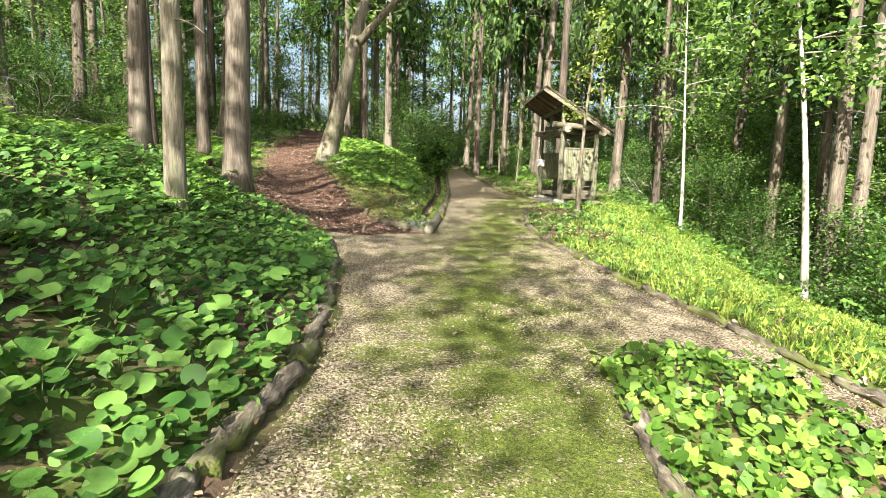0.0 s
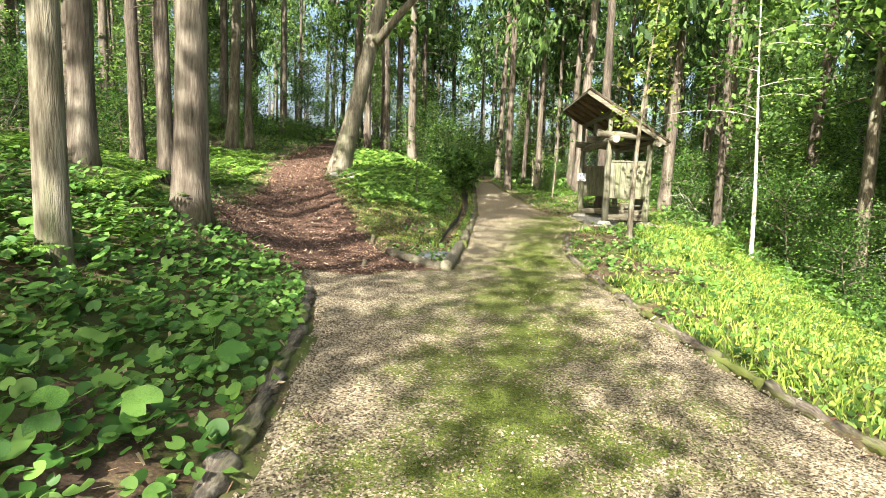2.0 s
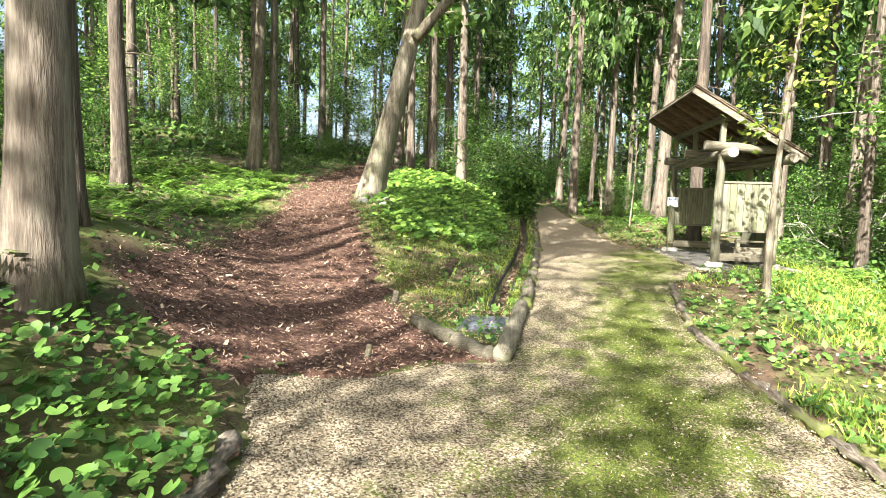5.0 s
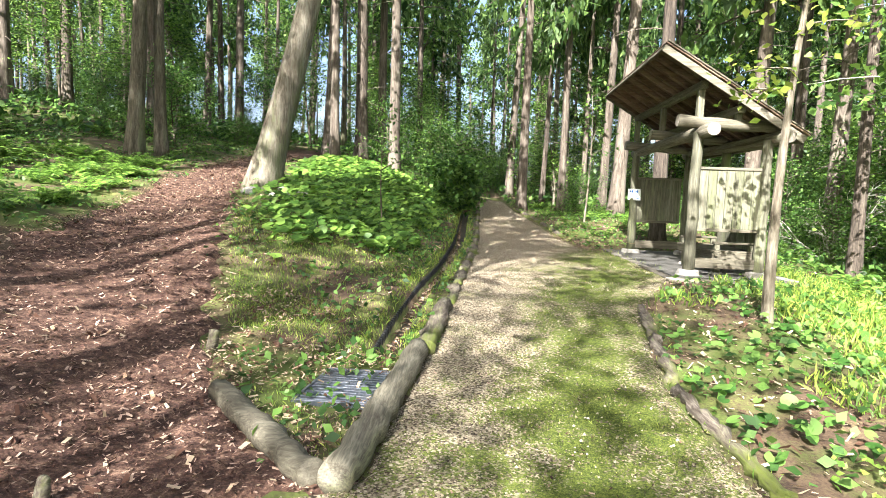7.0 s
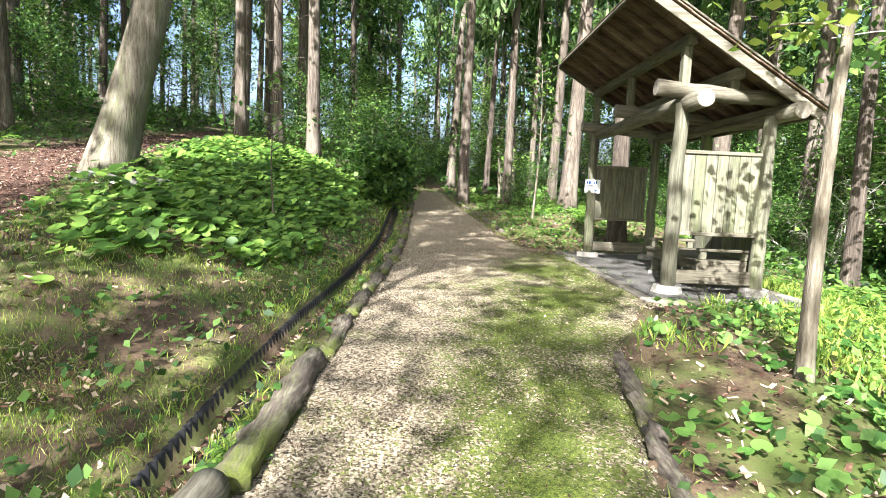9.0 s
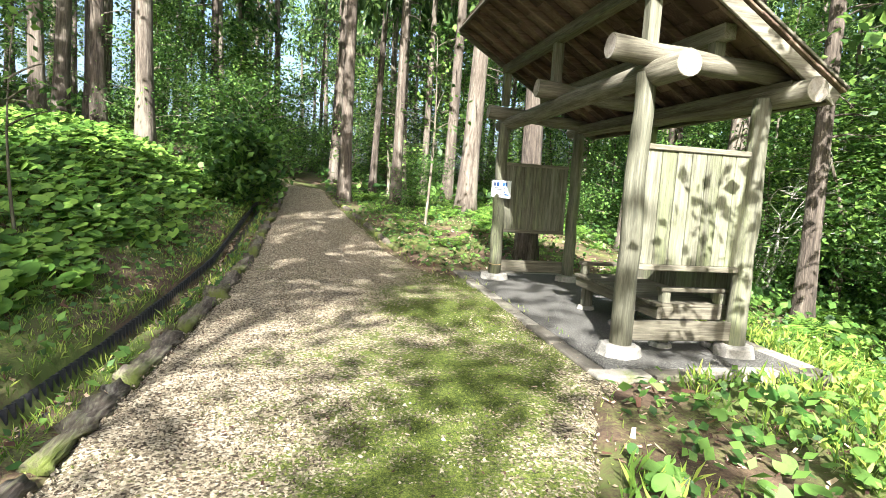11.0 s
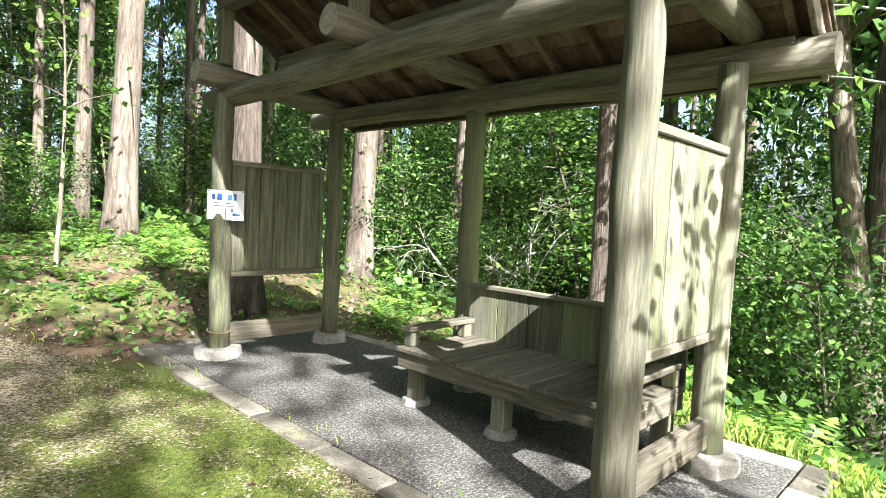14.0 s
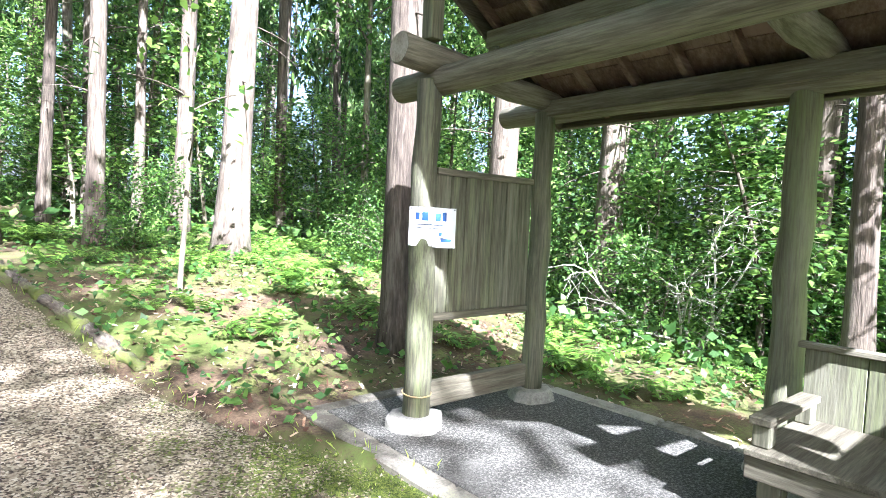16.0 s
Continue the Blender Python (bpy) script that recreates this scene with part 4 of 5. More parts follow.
birch.matrix_world = pose(8.94, 12.35, float(height(8.94, 12.35)) - 0.05)
ws = make_tree("pale_sapling", "thin tree with pale whitish bark", 94, 8, 0.062, 0.14, 0.42, 16, 2.2, 30, (0.35, 0.35, 0.2), 0.15, BARK_PALE, LEAF_TREE, flare=0.2)
ws.matrix_world = pose(8.45, 17.65, float(height(8.45, 17.65)) - 0.05)


def clear_spot(x, y, m=0.9):
    if (y < 33 and on_path(x, y, m + 0.3)) or (y < 31 and on_trail(x, y, m)) or on_slab(x, y, m + 0.5):
        return False
    if -8 < x < 9.5 and -8 < y < 24:
        return False
    if -3 < x < 9 and 23 < y < 28:
        return False
    return True


def fill_wood():
    rng = random.Random(5)
    spots = []
    def far_from(x, y, d):
        return all((x - a) ** 2 + (y - b) ** 2 > d * d for a, b in spots)
    spots += [(q[2], q[3]) for q in NEAR_TREES]
    n = 0
    for tries in range(6000):
        x, y = rng.uniform(-34, 34), rng.uniform(-22, 62)
        if not clear_spot(x, y) or not far_from(x, y, 2.3):
            continue
        if y < 6 and (-9 < x < 8 or rng.random() < 0.5):
            continue
        if -26 < x < -6 and y < 34 and rng.random() < 0.55:
            continue
        spots.append((x, y))
        kind = CEDAR if rng.random() < 0.78 else GREY
        plant(kind, rng.randrange(3), x, y, rng.uniform(0, 360), rng.uniform(0.6, 1.15), rng.uniform(0.8, 1.15), (rng.uniform(-1.5, 1.5), rng.uniform(-1.5, 1.5)))
        n += 1
        if n >= 220:
            break
    for tries in range(130):
        x, y = rng.uniform(-48, 48), rng.uniform(38, 85)
        if not far_from(x, y, 2.2):
            continue
        spots.append((x, y))
        plant(CEDAR if rng.random() < 0.7 else GREY, rng.randrange(3), x, y, rng.uniform(0, 360), rng.uniform(0.7, 1.2), rng.uniform(0.7, 1.05))
    spots.clear()
    n = 0
    for tries in range(6000):
        x, y = rng.uniform(-24, 24), rng.uniform(-4, 48)
        if not clear_spot(x, y, 0.5) or not far_from(x, y, 1.3):
            continue
        if (x < -4 or (2 < x < 12 and 23 < y < 38)) and rng.random() < 0.68:
            continue
        spots.append((x, y))
        if rng.random() < 0.45:
            plant(SLIM, rng.randrange(3), x, y, rng.uniform(0, 360), rng.uniform(0.9, 1.5), rng.uniform(0.8, 1.3), (rng.uniform(-6, 6), rng.uniform(-6, 6)))
        else:
            s = rng.uniform(0.8, 1.6)
            plant(BUSH, rng.randrange(3), x, y, rng.uniform(0, 360), s, s * rng.uniform(0.8, 1.2))
        n += 1
        if n >= 300:
            break

    spots.clear()
    n = 0
    for tries in range(2000):
        x, y = rng.uniform(9.6, 28), rng.uniform(8, 34)
        if not far_from(x, y, 1.2):
            continue
        spots.append((x, y))
        s = rng.uniform(0.9, 1.7)
        plant(BUSH if rng.random() < 0.7 else SLIM, rng.randrange(3), x, y, rng.uniform(0, 360), s, s * rng.uniform(0.8, 1.2))
        n += 1
        if n >= 80:
            break


fill_wood()
for proto, m in WAIT:
    proto.matrix_world = m


# ---------------------------------------------------------------- plants of the ground
RNG = np.random.default_rng(8)


def kidney(cup=0.06):
    """A round leaf with a notch at its stalk: a fan of triangles round the stalk, unit diameter."""
    a = np.radians(np.linspace(-62, 242, 13))
    r = 0.5 * (1 + 0.06 * np.cos(a * 7))
    rim = np.stack([r * np.cos(a), r * np.sin(a) + 0.12, cup * (0.35 + 0.35 * np.sin(a * 3) - 0.3 * np.abs(np.cos(a)))], -1)
    v = np.concatenate([[(0, 0, -0.05)], rim])
    f = np.stack([np.zeros(12, int), np.arange(1, 13), np.arange(2, 14)], -1)
    return v, f


KIDNEY_V, KIDNEY_F = kidney()
STALK_V = np.array([(0.01, 0, 0), (-0.005, 0.009, 0), (-0.005, -0.009, 0), (0.006, 0, 1), (-0.003, 0.005, 1), (-0.003, -0.005, 1)])
STALK_F = np.array([(0, 1, 4, 3), (1, 2, 5, 4), (2, 0, 3, 5)])


def spots_in(n, x0, x1, y0, y1, keep):
    x, y = RNG.uniform(x0, x1, n), RNG.uniform(y0, y1, n)
    k = keep(x, y)
    return x[k], y[k]


def off_ways(x, y, m=0.06):
    return ~on_path(x, y, m) & ~on_slab(x, y, 0.05) & ~((np.abs(x - drain_x(y)) < 0.2) & (y > 14.2) & (y < 31))


def stuff(name, v, f, mat, label, category):
    return tagged(link(name, raw_mesh(name, v, f), mat), label, category, kind="stuff")


def leaf_bed(name, x, y, size, lift, mat, label, category, tilt=0.3, shape=(KIDNEY_V, KIDNEY_F), face=0.3):
    n = len(x)
    z = height(x, y) + lift
    yaw = RNG.uniform(0, 6.28, n)
    sunny = turns(np.zeros(1), np.full(1, face), np.full(1, -0.3 * face))
    rot = sunny @ turns(yaw, RNG.normal(0, tilt, n), RNG.normal(0, tilt, n))
    return stuff(name, *strewn(shape[0], shape[1], np.stack([x, y, z], -1), rot, size), mat, label, category)


def butterburs():
    """The nearest plants, each with its own leaves and stalks."""
    meshes = [raw_mesh("leaf", *(lambda v, f: (v * np.array([1, 1, 1.0 + 0.5 * j]), f))(*kidney(0.06 + 0.05 * j))) for j in range(3)]
    stalk = raw_mesh("stalk", STALK_V, STALK_F)
    for me in meshes:
        me.materials.append(LEAF_ROUND)
    stalk.materials.append(STALK)
    rng = random.Random(12)
    placed = []
    for _ in range(2000):
        y = rng.uniform(1.6, 7.5)
        x = float(path_left(y)) - 0.25 - rng.random() ** 1.2 * 3.0
        if any((x - a) ** 2 + (y - b) ** 2 < 0.3 ** 2 for a, b in placed):
            continue
        placed.append((x, y))
        if len(placed) > 72:
            break
    for x, y in placed:
        z = float(height(x, y))
        p = empty("butterbur", x, y, z)
        p.rotation_euler = (0, 0, rng.uniform(-0.4, 0.4))
        big = rng.uniform(0.75, 1.15)
        for j in range(rng.choice((3, 4, 4, 5))):
            a, d, h = rng.uniform(0, 6.28), rng.uniform(0.04, 0.2), rng.uniform(0.1, 0.26) * big
            st = link("stalk", stalk, None, p)
            top = Vector((math.cos(a) * d, math.sin(a) * d, h))
            st.matrix_basis = top.to_track_quat("Z", "Y").to_matrix().to_4x4() @ Matrix.Diagonal((0.45, 0.45, top.length, 1))
            lf = link("leaf", meshes[rng.randrange(3)], None, p)
            s = rng.uniform(0.1, 0.2) * big
            lf.matrix_basis = pose(top.x, top.y, top.z + 0.008, rng.uniform(-4, 30), rng.uniform(-16, 16), 0) @ pose(0, 0, 0, 0, 0, rng.uniform(0, 360)) @ Matrix.Diagonal((s, s, s, 1))
        tagged(p, "butterbur plant with round bright green leaves", "plant", "butterbur plants on the bank")


butterburs()

# more of the same leaves between and behind them
x, y = spots_in(15000, -5.5, -0.6, -1.5, 10.2, lambda x, y: off_ways(x, y, 0.12) & (RNG.random(len(x)) < np.clip(1.15 - (-x - 0.8) * 0.12 - np.clip(y - 8.6, 0, 9) * 0.35, 0.1, 1) * np.clip(0.45 + (y - 3) * 0.1 + (-x - 2) * 0.2, 0.45, 1)))
near = np.clip((y - 1) / 8, 0, 1)
leaf_bed("butterbur_bed", x, y, RNG.uniform(0.05, 0.15, len(x)) * (1 - 0.3 * near), RNG.uniform(0.02, 0.2, len(x)), LEAF_ROUND, "round green leaves covering the bank", "ground cover")

# broad leaves on the mound between trail and drain
x, y = spots_in(11500, -3.5, 0.7, 15.6, 27.5, lambda x, y: (x > trail_right(y) + 0.35 + 0.3 * wave(x, y, 2)) & (x < drain_x(y) - 0.75 - 0.35 * np.clip(19 - y, 0, 3) + 0.3 * wave(x, y, 1.3)) & off_ways(x, y) & (RNG.random(len(x)) < np.clip((y - 15.6) / 3.2, 0, 1) * np.clip((x - trail_right(y) - 0.2) / 0.9, 0, 1) * np.clip((drain_x(y) - x - 0.25) / 0.7, 0.1, 1) * (0.72 + 0.4 * wave(x, y, 1.9))))
leaf_bed("mound_leaves", x, y, RNG.uniform(0.08, 0.19, len(x)), RNG.uniform(0.03, 0.24, len(x)), LEAF_FERN, "broad light green leaves on the mound", "ground cover", 0.28)

# heart-shaped leaves in front of the shelter and on the planted patch
x, y = spots_in(750, 2.9, 6.5, 11.0, 17.7, lambda x, y: (x > path_right(y) + 0.12) & (wave(x, y, 1.6) + 0.45 * wave(x + 3, y, 4) > -0.05 - 0.3 * (x > 4.4)))
leaf_bed("clearing_leaves", x, y, RNG.uniform(0.05, 0.15, len(x)), RNG.uniform(0.03, 0.12, len(x)), LEAF_ROUND, "scattered round leaves on bare soil", "ground cover")
x, y = spots_in(2600, 1.3, 3.2, 0.5, 4.8, lambda x, y: in_island(x, y))
leaf_bed("patch_leaves", x, y, RNG.uniform(0.03, 0.1, len(x)), RNG.uniform(0.02, 0.15, len(x)), LEAF_FERN, "mixed small green plants beside the path", "ground cover", 0.5)

# small herbs nearly everywhere off the ways
HERB = (LEAF_V, LEAF_F)
x, y = spots_in(80000, -12, 14, -3, 34, lambda x, y: off_ways(x, y) & ~on_trail(x, y, -0.25 + 0.5 * RNG.random(len(x))) & (wave(x, y, 0.9) + 0.8 * wave(x + 7, y + 2, 2.3) > -0.75 + 0.7 * ((x < 0.4) & (x > -2.6) & (y > 12) & (y < 17.5)) + 0.8 * ((x < -1.6) & (y > 9.8) & (y < 13.5)) + 0.45 * ((x > 3) & (x < 5.4) & (y > 13) & (y < 18)) - 0.5 * ((y > 22.8) & (x > 3.4) & (x < 9) & (y < 30))))
leaf_bed("herb_layer", x, y, RNG.uniform(0.04, 0.12, len(x)), RNG.uniform(0.0, 0.13, len(x)), LEAF_BUSH, "low green herbs covering the forest floor", "ground cover", 0.5, HERB)
x, y = spots_in(34000, -34, 34, 22, 62, lambda x, y: ~on_path(x, y, 0.1) & ~on_trail(x, y, 0.0) & ((y > 31) | (np.abs(x - 1) > 11)))
leaf_bed("far_herb_layer", x, y, RNG.uniform(0.15, 0.34, len(x)), RNG.uniform(0.0, 0.5, len(x)), LEAF_BUSH, "green undergrowth among the trees", "ground cover", 0.6, HERB)
x, y = spots_in(26000, 8, 26, -2, 26, lambda x, y: x > 8)
leaf_bed("slope_herb_layer", x, y, RNG.uniform(0.07, 0.19, len(x)), RNG.uniform(0.0, 0.45, len(x)), LEAF_BUSH, "green undergrowth down the slope", "ground cover", 0.6, HERB)


def fern_template(seed, fronds=8, pinnae=11):
    rng = np.random.default_rng(seed)
    vs = []
    for k in range(fronds):
        yaw, ln, up = k * 6.28 / fronds + rng.normal(0, 0.25), rng.uniform(0.75, 1.1), rng.uniform(0.5, 0.95)
        for j in range(pinnae):
            t = (j + 0.6) / pinnae
            r, z = ln * t * 0.62, up * (t - 0.62 * t * t)
            w = 0.23 * ln * math.sin(math.pi * min(1, 0.18 + 0.82 * t)) + 0.02
            for s in (-1, 1):
                tip = np.array([r + 0.06, s * w, z - 0.04 + rng.normal(0, 0.01)])
                base = np.array([r, 0, z])
                mid = (tip + base) / 2
                q = np.array([base, mid + (0.035, 0, 0.008), tip, mid - (0.03, 0, 0)])
                c, sn = math.cos(yaw), math.sin(yaw)
                vs.append(q @ np.array([[c, sn, 0], [-sn, c, 0], [0, 0, 1]]))
    v = np.concatenate(vs)
    return v, np.arange(len(v)).reshape(-1, 4)


def clearance(x, y):
    return off_ways(x, y, 0.6) & ~on_trail(x, y, 0.5) & ((x < -3.2) | (x > 7.2) | (y > 24.5))


FERNS = [fern_template(s) for s in (1, 2, 3)]


def fern_plants(n, x0, x1, y0, y1, keep, lo, hi):
    """Single ferns as things of their own, on three shared meshes."""
    x, y = spots_in(n, x0, x1, y0, y1, keep)
    for a, b in zip(x, y):
        s = RNG.uniform(lo, hi)
        ob = link("fern", FERN_MESH[RNG.integers(3)], LEAF_FERN)
        ob.matrix_world = pose(a, b, float(height(a, b)) - 0.02, RNG.normal(0, 7), RNG.normal(0, 7), RNG.uniform(0, 360)) @ Matrix.Diagonal((s, s, s, 1))
        tagged(ob, "bright green fern growing on the forest floor", "fern", "ferns")


FERN_MESH = [raw_mesh("fern", v, f) for v, f in FERNS]
fern_plants(230, -9.5, -2.6, 2, 23, lambda x, y: ~on_trail(x, y, 0.35) & (x < path_left(y) - 1.6) & (RNG.random(len(x)) < np.clip((-x - 1.5) / 3, 0.15, 1)), 0.4, 0.85)
fern_plants(75, 3.6, 10, 22.9, 31, lambda x, y: off_ways(x, y, 0.4) & (y > 24.5 - 0.2 * x), 0.35, 0.7)
fern_plants(50, 6.6, 11, 12, 23, lambda x, y: (x > 6.8), 0.35, 0.7)
fern_plants(26, -2.5, 0.2, 22, 28, lambda x, y: ~on_trail(x, y, 0.4), 0.4, 0.7)
ob = link("fern", FERN_MESH[0], LEAF_FERN)
ob.matrix_world = pose(0.72, 14.45, float(height(0.72, 14.45)) - 0.02) @ Matrix.Diagonal((0.26, 0.26, 0.26, 1))
tagged(ob, "small fern beside the drain and log", "fern", "ferns")


x, y = spots_in(420, -14, 14, 4, 34, lambda x, y: (clearance(x, y)))
n = len(x)
v, f = strewn(*FERNS[1], np.stack([x, y, height(x, y) - 0.02], -1), turns(RNG.uniform(0, 6.28, n), RNG.normal(0, 0.12, n), RNG.normal(0, 0.12, n)), RNG.uniform(0.4, 0.85, n))
stuff("fern_bed", v, f, LEAF_FERN, "bright green ferns among the trees", "ground cover")


# slope herbs
x, y = spots_in(9000, 3.2, 10, 4, 20, lambda x, y: (x > path_right(y) + 0.15) & ~on_slab(x, y, 0.05) & ((x > 4.8) | (y < 12.5)))
leaf_bed("slope_leaves", x, y, RNG.uniform(0.03, 0.085, len(x)), RNG.uniform(0.02, 0.16, len(x)), GRASS, "small bright green leaves on the sunny slope", "ground cover", 0.45, HERB)

# grass
BLADE_V = np.array([(-0.022, 0, 0), (0.022, 0, 0), (0.014, 0.12, 0.6), (0.0, 0.4, 1.0)])
BLADE_F = np.array([(0, 1, 2, 3)])


def grass(name, n, x0, x1, y0, y1, keep, lo, hi, mat, label):
    x, y = spots_in(n, x0, x1, y0, y1, keep)
    m = len(x)
    rot = turns(RNG.uniform(0, 6.28, m), RNG.normal(0, 0.35, m), RNG.normal(0, 0.35, m))
    v, f = strewn(BLADE_V, BLADE_F, np.stack([x, y, height(x, y) - 0.01], -1), rot, RNG.uniform(lo, hi, m))
    return stuff(name, v, f, mat, label, "grass")


grass("slope_grass", 52000, 2.9, 9.5, 3, 20, lambda x, y: (x > path_right(y) + 0.08) & ~on_slab(x, y, 0.05) & (wave(x, y, 1.1) > -0.35 - 0.5 * (x > 4.8) + 1.1 * ((y > 11.5) & (x < 5.0 + 0.3 * wave(x, y, 2)))), 0.05, 0.2, GRASS, "bright sunlit grass on the slope")
grass("mound_grass", 64000, -3.0, 1.2, 12.2, 27, lambda x, y: (x > trail_right(y) + 0.1) & off_ways(x, y, 0.12) & (np.hypot((x - GRATE[0]) / 0.42, (y - GRATE[1]) / 0.5) > 1) & (wave(x, y, 1.4) > -0.95 + 0.9 * (y < 14.2)), 0.02, 0.075, GRASS, "short grass and moss on the mound")
grass("verge_grass", 9000, 0.4, 4.6, 12, 31, lambda x, y: (np.abs(x - path_left(y) + 0.12) < 0.16) & (y > 14) | (np.abs(x - path_right(y) - 0.08) < 0.12), 0.02, 0.09, GRASS, "thin grass along the path edges")
grass("moss_tufts", 30000, -0.4, 4.4, 1, 23, lambda x, y: on_path(x, y, -0.1) & (np.abs(x - (0.75 + 0.0077 * y * y)) / 1.1 + 0.45 * wave(x, y, 2.2) < 0.55), 0.012, 0.032, GRASS, "low moss tufts on the gravel path")

grass("yellow_moss", 6000, -1.3, 0.0, 14.0, 15.7, lambda x, y: np.hypot((x + 0.65) / 0.55, (y - 14.85) / 0.6) + 0.25 * wave(x, y, 5) < 0.9, 0.015, 0.05, LEAF_YELLOW, "cushion of yellow moss on the mound")

grass("drain_edge_grass", 16000, -0.2, 1.3, 14.2, 28, lambda x, y: (np.abs(np.abs(x - drain_x(y)) - 0.2) < 0.075), 0.03, 0.11, GRASS, "grass hanging over the edges of the drain")

# chips and fallen leaves
CHIP_V = np.array([(-0.18, -0.5, 0), (0.2, -0.42, 0.02), (0.13, 0.5, 0.05), (-0.14, 0.4, 0)])


def litter(name, n, x0, x1, y0, y1, keep, lo, hi, mat, label, lift=0.012, tilt=0.22):
    x, y = spots_in(n, x0, x1, y0, y1, keep)
    m = len(x)
    rot = turns(RNG.uniform(0, 6.28, m), RNG.normal(0, tilt, m), RNG.normal(0, tilt, m))
    s = RNG.uniform(lo, hi, m)
    size = np.stack([s * RNG.uniform(0.5, 1.3, m), s, s], -1)
    v, f = strewn(CHIP_V, LEAF_F, np.stack([x, y, height(x, y) + lift + RNG.uniform(0, 0.02, m)], -1), rot, size)
    return stuff(name, v, f, mat, label, "litter")


litter("trail_chips", 110000, -6.5, 0.6, 10.2, 30, lambda x, y: on_trail(x, y, 0.25 * RNG.random(len(x))), 0.012, 0.047, CHIP, "reddish brown bark chips on the trail", 0.012, 0.38)
litter("trail_leaves", 6000, -6.5, 0.6, 9.8, 30, lambda x, y: on_trail(x, y, 0.9 * RNG.random(len(x)) ** 2) & ~on_path(x, y), 0.03, 0.09, DEADLEAF, "dry fallen leaves beside the trail", 0.02, 0.35)
litter("fallen_leaves", 17000, -4, 9, 0, 27, lambda x, y: off_ways(x, y, 0.0) & ~on_trail(x, y), 0.03, 0.09, DEADLEAF, "dry fallen leaves on the ground", 0.02, 0.4)
litter("bare_soil_leaves", 10000, 3.0, 9.0, 13, 26, lambda x, y: off_ways(x, y, 0.0) & ((y < 17.8) & (x < 5.4) | (y > 22.6) & (y < 24.8)), 0.02, 0.055, CHIP, "brown fallen leaves on bare soil", 0.015, 0.3)
litter("drain_litter", 9000, 0.2, 1.0, 14.4, 28, lambda x, y: np.abs(x - drain_x(y)) < 0.1, 0.03, 0.09, DEADLEAF, "wet fallen leaves lying in the drain", -0.2, 0.3)
litter("mound_litter", 7000, -2.0, 0.6, 12.1, 15.4, lambda x, y: off_ways(x, y, 0.0) & (x > trail_right(y) - 0.1) & (wave(x + 1, y, 2.4) > -0.4 + 0.5 * (y > 14.2)), 0.015, 0.05, DEADLEAF, "pale dry leaves at the foot of the mound", 0.02, 0.4)


def pebbles(name, n, x0, x1, y0, y1, keep, lo, hi, mat, label):
    """Loose crushed stones: low four-sided lumps with a skewed peak, turned at random."""
    x, y = spots_in(n, x0, x1, y0, y1, keep)
    k = len(x)
    z, r, turn = height(x, y), lo + (hi - lo) * RNG.random(k) ** 2, RNG.random(k) * 6.283
    v = np.zeros((k, 5, 3))
    for i in range(4):
        a, q = turn + i * 1.5708 + RNG.uniform(-0.3, 0.3, k), r * RNG.uniform(0.7, 1.2, k)
        v[:, i] = np.stack((x + q * np.cos(a), y + q * np.sin(a), z - 0.004), 1)
    v[:, 4] = np.stack((x + r * RNG.uniform(-0.4, 0.4, k), y + r * RNG.uniform(-0.4, 0.4, k), z + r * RNG.uniform(0.5, 1.0, k)), 1)
    f = (np.arange(k)[:, None, None] * 5 + np.array([[i, (i + 1) % 4, 4] for i in range(4)])).reshape(-1, 3)
    return stuff(name, v.reshape(-1, 3), f, mat, label, "gravel")


pebbles("path_gravel", 22000, -1.4, 4.4, 0.5, 26, lambda x, y: on_path(x, y, -0.02), 0.004, 0.016, GRIT, "loose crushed pale stones lying on the path")
pebbles("moss_clods", 80000, -1.4, 4.4, 0.5, 26, lambda x, y: on_path(x, y, -0.02), 0.006, 0.022, GRAVEL, "small mossy lumps on the path")
litter("path_debris", 13000, -1.4, 4.4, 0.5, 30, lambda x, y: on_path(x, y, -0.02), 0.01, 0.035, CHIP, "small dry leaves and needles on the path", 0.008, 0.12)


# ---------------------------------------------------------------- single things
def bare_branch(name, label, x, y, seed, n, ln, r, mat, zlift=0.0):
    """A heap of forked bare branches, joined at their root."""
    rng = np.random.default_rng(seed)
    chunks = []
    def grow(p, d, length, rad, depth):
        k = 5
        pts = [p]
        for _ in range(k):
            d = d + rng.normal(0, 0.18, 3)
            d /= np.linalg.norm(d)
            pts.append(pts[-1] + d * length / k)
        chunks.append(tube(pts, np.linspace(rad, rad * 0.5, k + 1), 5))
        if depth:
            for _ in range(3):
                j = rng.integers(2, k + 1)
                nd = d + rng.normal(0, 0.6, 3)
                grow(pts[j], nd / np.linalg.norm(nd), length * rng.uniform(0.45, 0.7), rad * 0.5, depth - 1)
    for _ in range(n):
        a = rng.uniform(0, 6.28)
        d = np.array([math.cos(a) * 0.8, math.sin(a) * 0.8, rng.uniform(0.3, 1.1)])
        grow(np.zeros(3), d / np.linalg.norm(d), ln * rng.uniform(0.6, 1.1), r, 3)
    v, q = joined(chunks)
    ob = solid(name, v, q, mat)
    ob.location = (x, y, float(height(x, y)) + zlift)
    return tagged(ob, label, "branch")


bare_branch("fallen_branch", "pale bare dead branches heaped behind the shelter", 9.9, 22.5, 3, 7, 1.5, 0.024, BARK_PALE)
bare_branch("fallen_branch", "pale bare dead branches on the slope", 11.5, 19.6, 4, 5, 1.3, 0.02, BARK_PALE)
bare_branch("fallen_branch", "thin bare twigs on the forest floor", -7.6, 12.4, 5, 5, 1.1, 0.014, BARK_PALE)

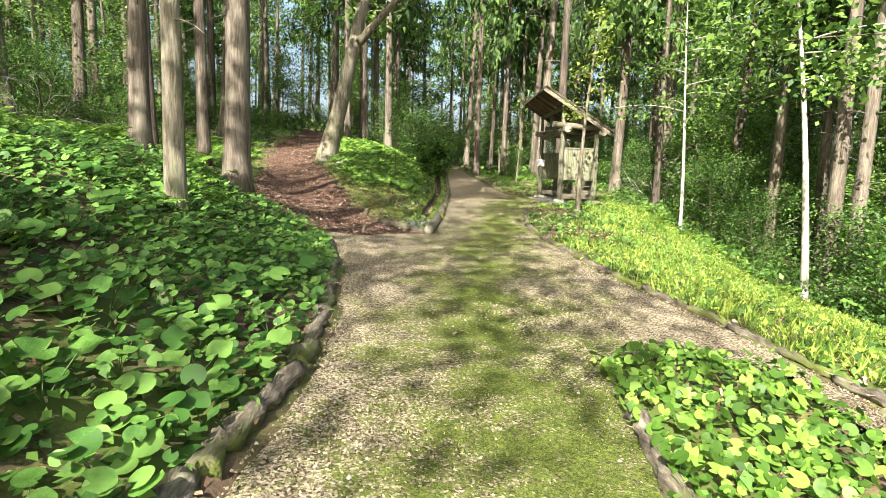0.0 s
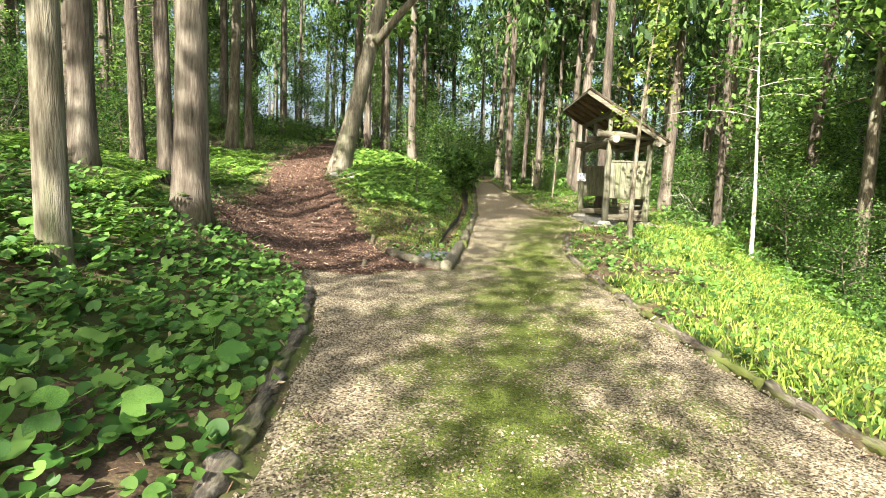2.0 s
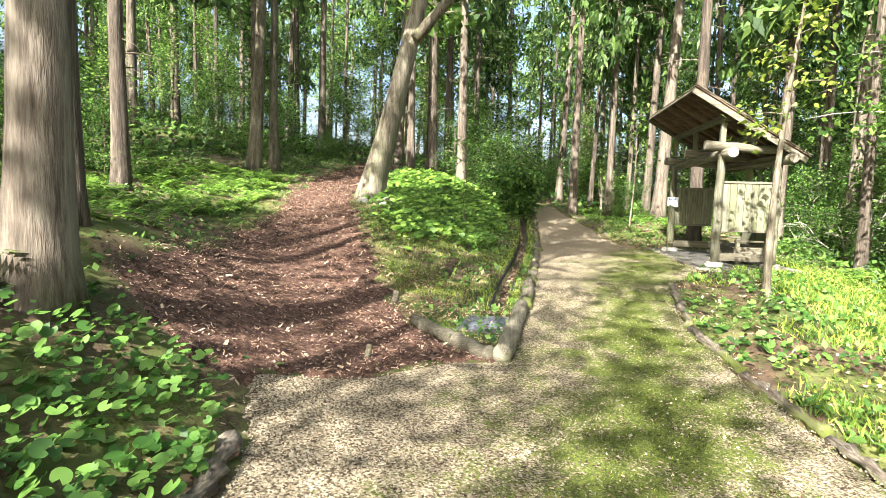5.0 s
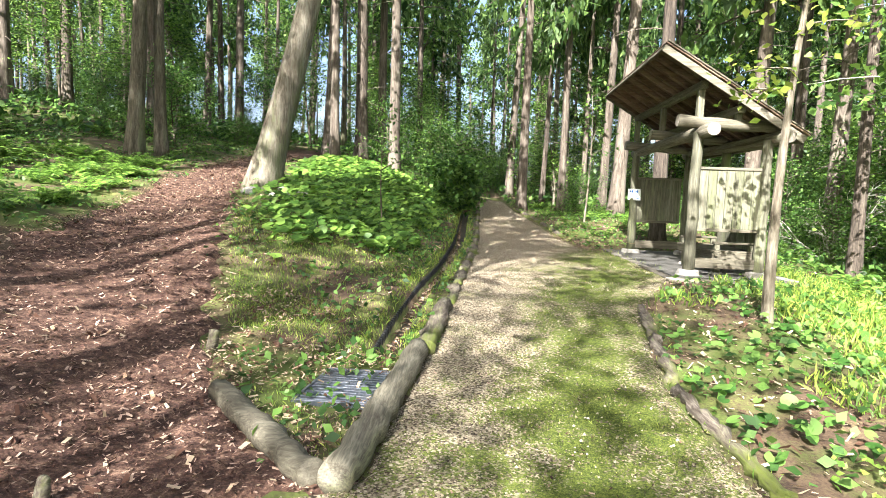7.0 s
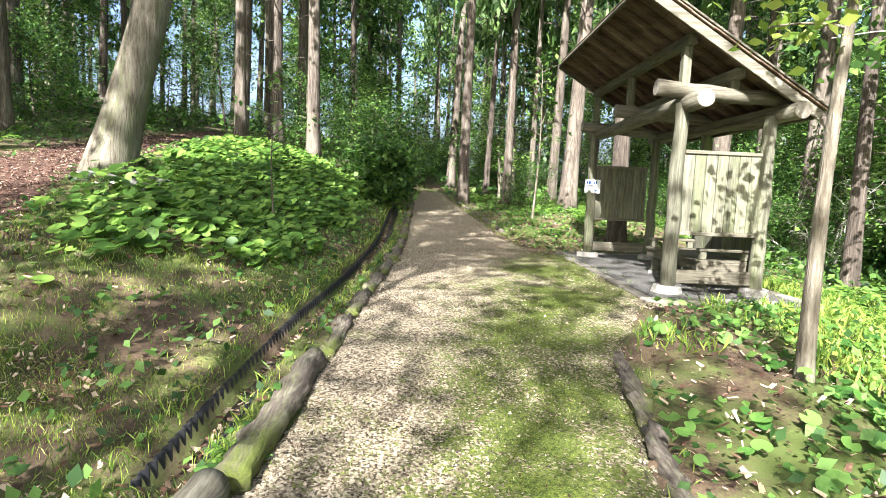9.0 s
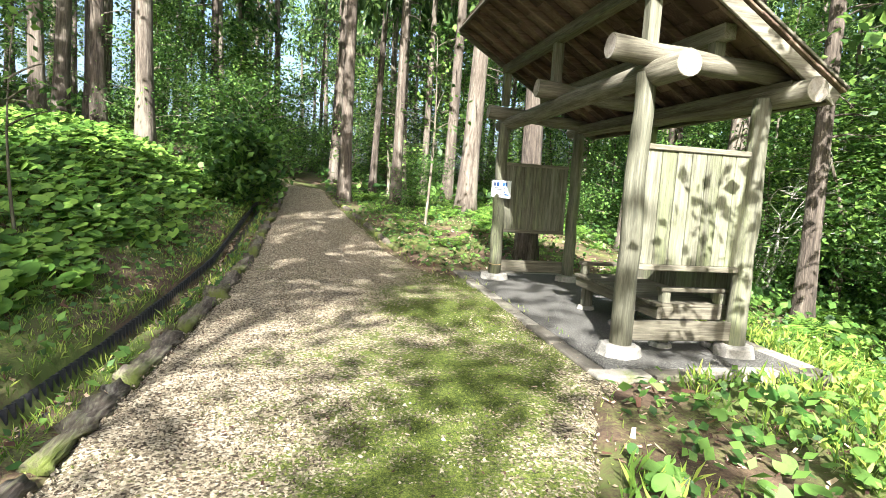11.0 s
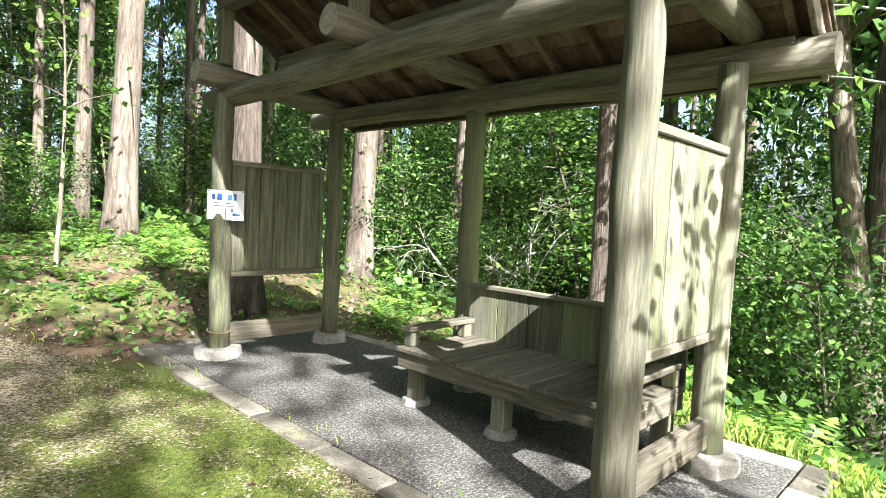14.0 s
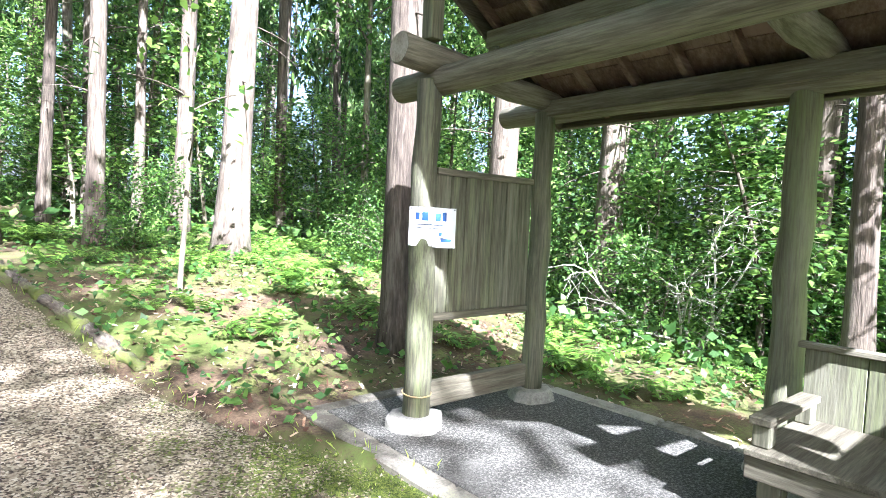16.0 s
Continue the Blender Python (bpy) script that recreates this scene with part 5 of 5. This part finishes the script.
bush = make_tree("evergreen_shrub", "dark glossy evergreen shrub overhanging the drain", 97, 1.7, 0.03, 0.1, 0.1, 26, 0.95, 34, (0.2, 0.2, 0.15), 0.17, BARK_GREY, LEAF_BUSH, LEAF_V, rise=0.5, taper=False, category="shrub")
bush.matrix_world = pose(0.6, 27.4, float(height(0.6, 27.4)) - 0.1) @ Matrix.Diagonal((1.0, 1.0, 1.0, 1))
slim = make_tree("sapling", "slender bare-stemmed sapling among ferns", 98, 4.2, 0.035, 0.1, 0.35, 9, 0.9, 5, (0.2, 0.2, 0.15), 0.12, BARK_GREY, LEAF_TREE, rise=0.8, flare=0.2)
slim.matrix_world = pose(4.55, 25.8, float(height(4.55, 25.8)) - 0.05)
stem = make_tree("sapling", "young sapling on the mound", 99, 2.6, 0.02, 0.08, 0.4, 7, 0.5, 5, (0.12, 0.12, 0.1), 0.1, BARK_GREY, LEAF_TREE, rise=0.8, flare=0.2)
stem.matrix_world = pose(-0.55, 20.6, float(height(-0.55, 20.6)) - 0.05)


def sprig():
    rng = np.random.default_rng(2)
    n = 34
    t = rng.uniform(0, 1, n)
    p = np.stack([t * 0.16 - 0.08, 0.05 * np.sin(t * 5) + rng.normal(0, 0.012, n), rng.uniform(0.008, 0.03, n)], -1)
    v, f = strewn(BLADE_V, BLADE_F, p, turns(rng.uniform(0, 6.28, n), rng.normal(1.2, 0.3, n), rng.normal(0, 0.4, n)), rng.uniform(0.04, 0.07, n))
    ob = link("cedar_sprig", raw_mesh("cedar_sprig", v, f), CHIP)
    ob.location = (-0.3, 6.1, float(height(-0.3, 6.1)))
    tagged(ob, "dry reddish cedar sprig fallen on the gravel path", "sprig")


sprig()


def stub(x, y, h, r, label, seed):
    rng = np.random.default_rng(seed)
    z = np.array([-0.06, 0.0, h * 0.6, h, h + 0.01])
    v, q = tube(np.stack([z * 0.15, z * 0.05, z], -1), np.array([r, r, r * 0.9, r * 0.8, r * 0.4]), 8, 0.12, 0, rng)
    ob = solid("stump", v, q, ROT)
    ob.location = (x, y, float(height(x, y)))
    tagged(ob, label, "stump")


stub(-0.85, 11.55, 0.13, 0.035, "small broken wooden peg in the bark chips", 1)
stub(-1.0, 13.7, 0.15, 0.05, "short rotten stump at the edge of the trail", 2)


def rocks():
    rng = random.Random(3)
    for j in range(16):
        x, y = -2.9 + rng.uniform(-0.5, 0.9), 20.1 + rng.uniform(-0.5, 0.35)
        bm = bmesh.new()
        bmesh.ops.create_icosphere(bm, subdivisions=2, radius=1.0)
        s = rng.uniform(0.05, 0.12)
        for v in bm.verts:
            v.co *= 1 + 0.25 * noise.noise(v.co * 1.3 + Vector((j * 3.1, 0, 0)))
            v.co.x *= s * 1.3
            v.co.y *= s
            v.co.z *= s * 0.7
        ob = part("stone", bm, STONE, smooth=True)
        ob.location = (x, y, float(height(x, y)) + s * 0.3)
        ob.rotation_euler = (0, 0, rng.uniform(0, 6))
        tagged(ob, "grey stone at the foot of the leaning tree", "stone", "stones at the tree's foot")


rocks()
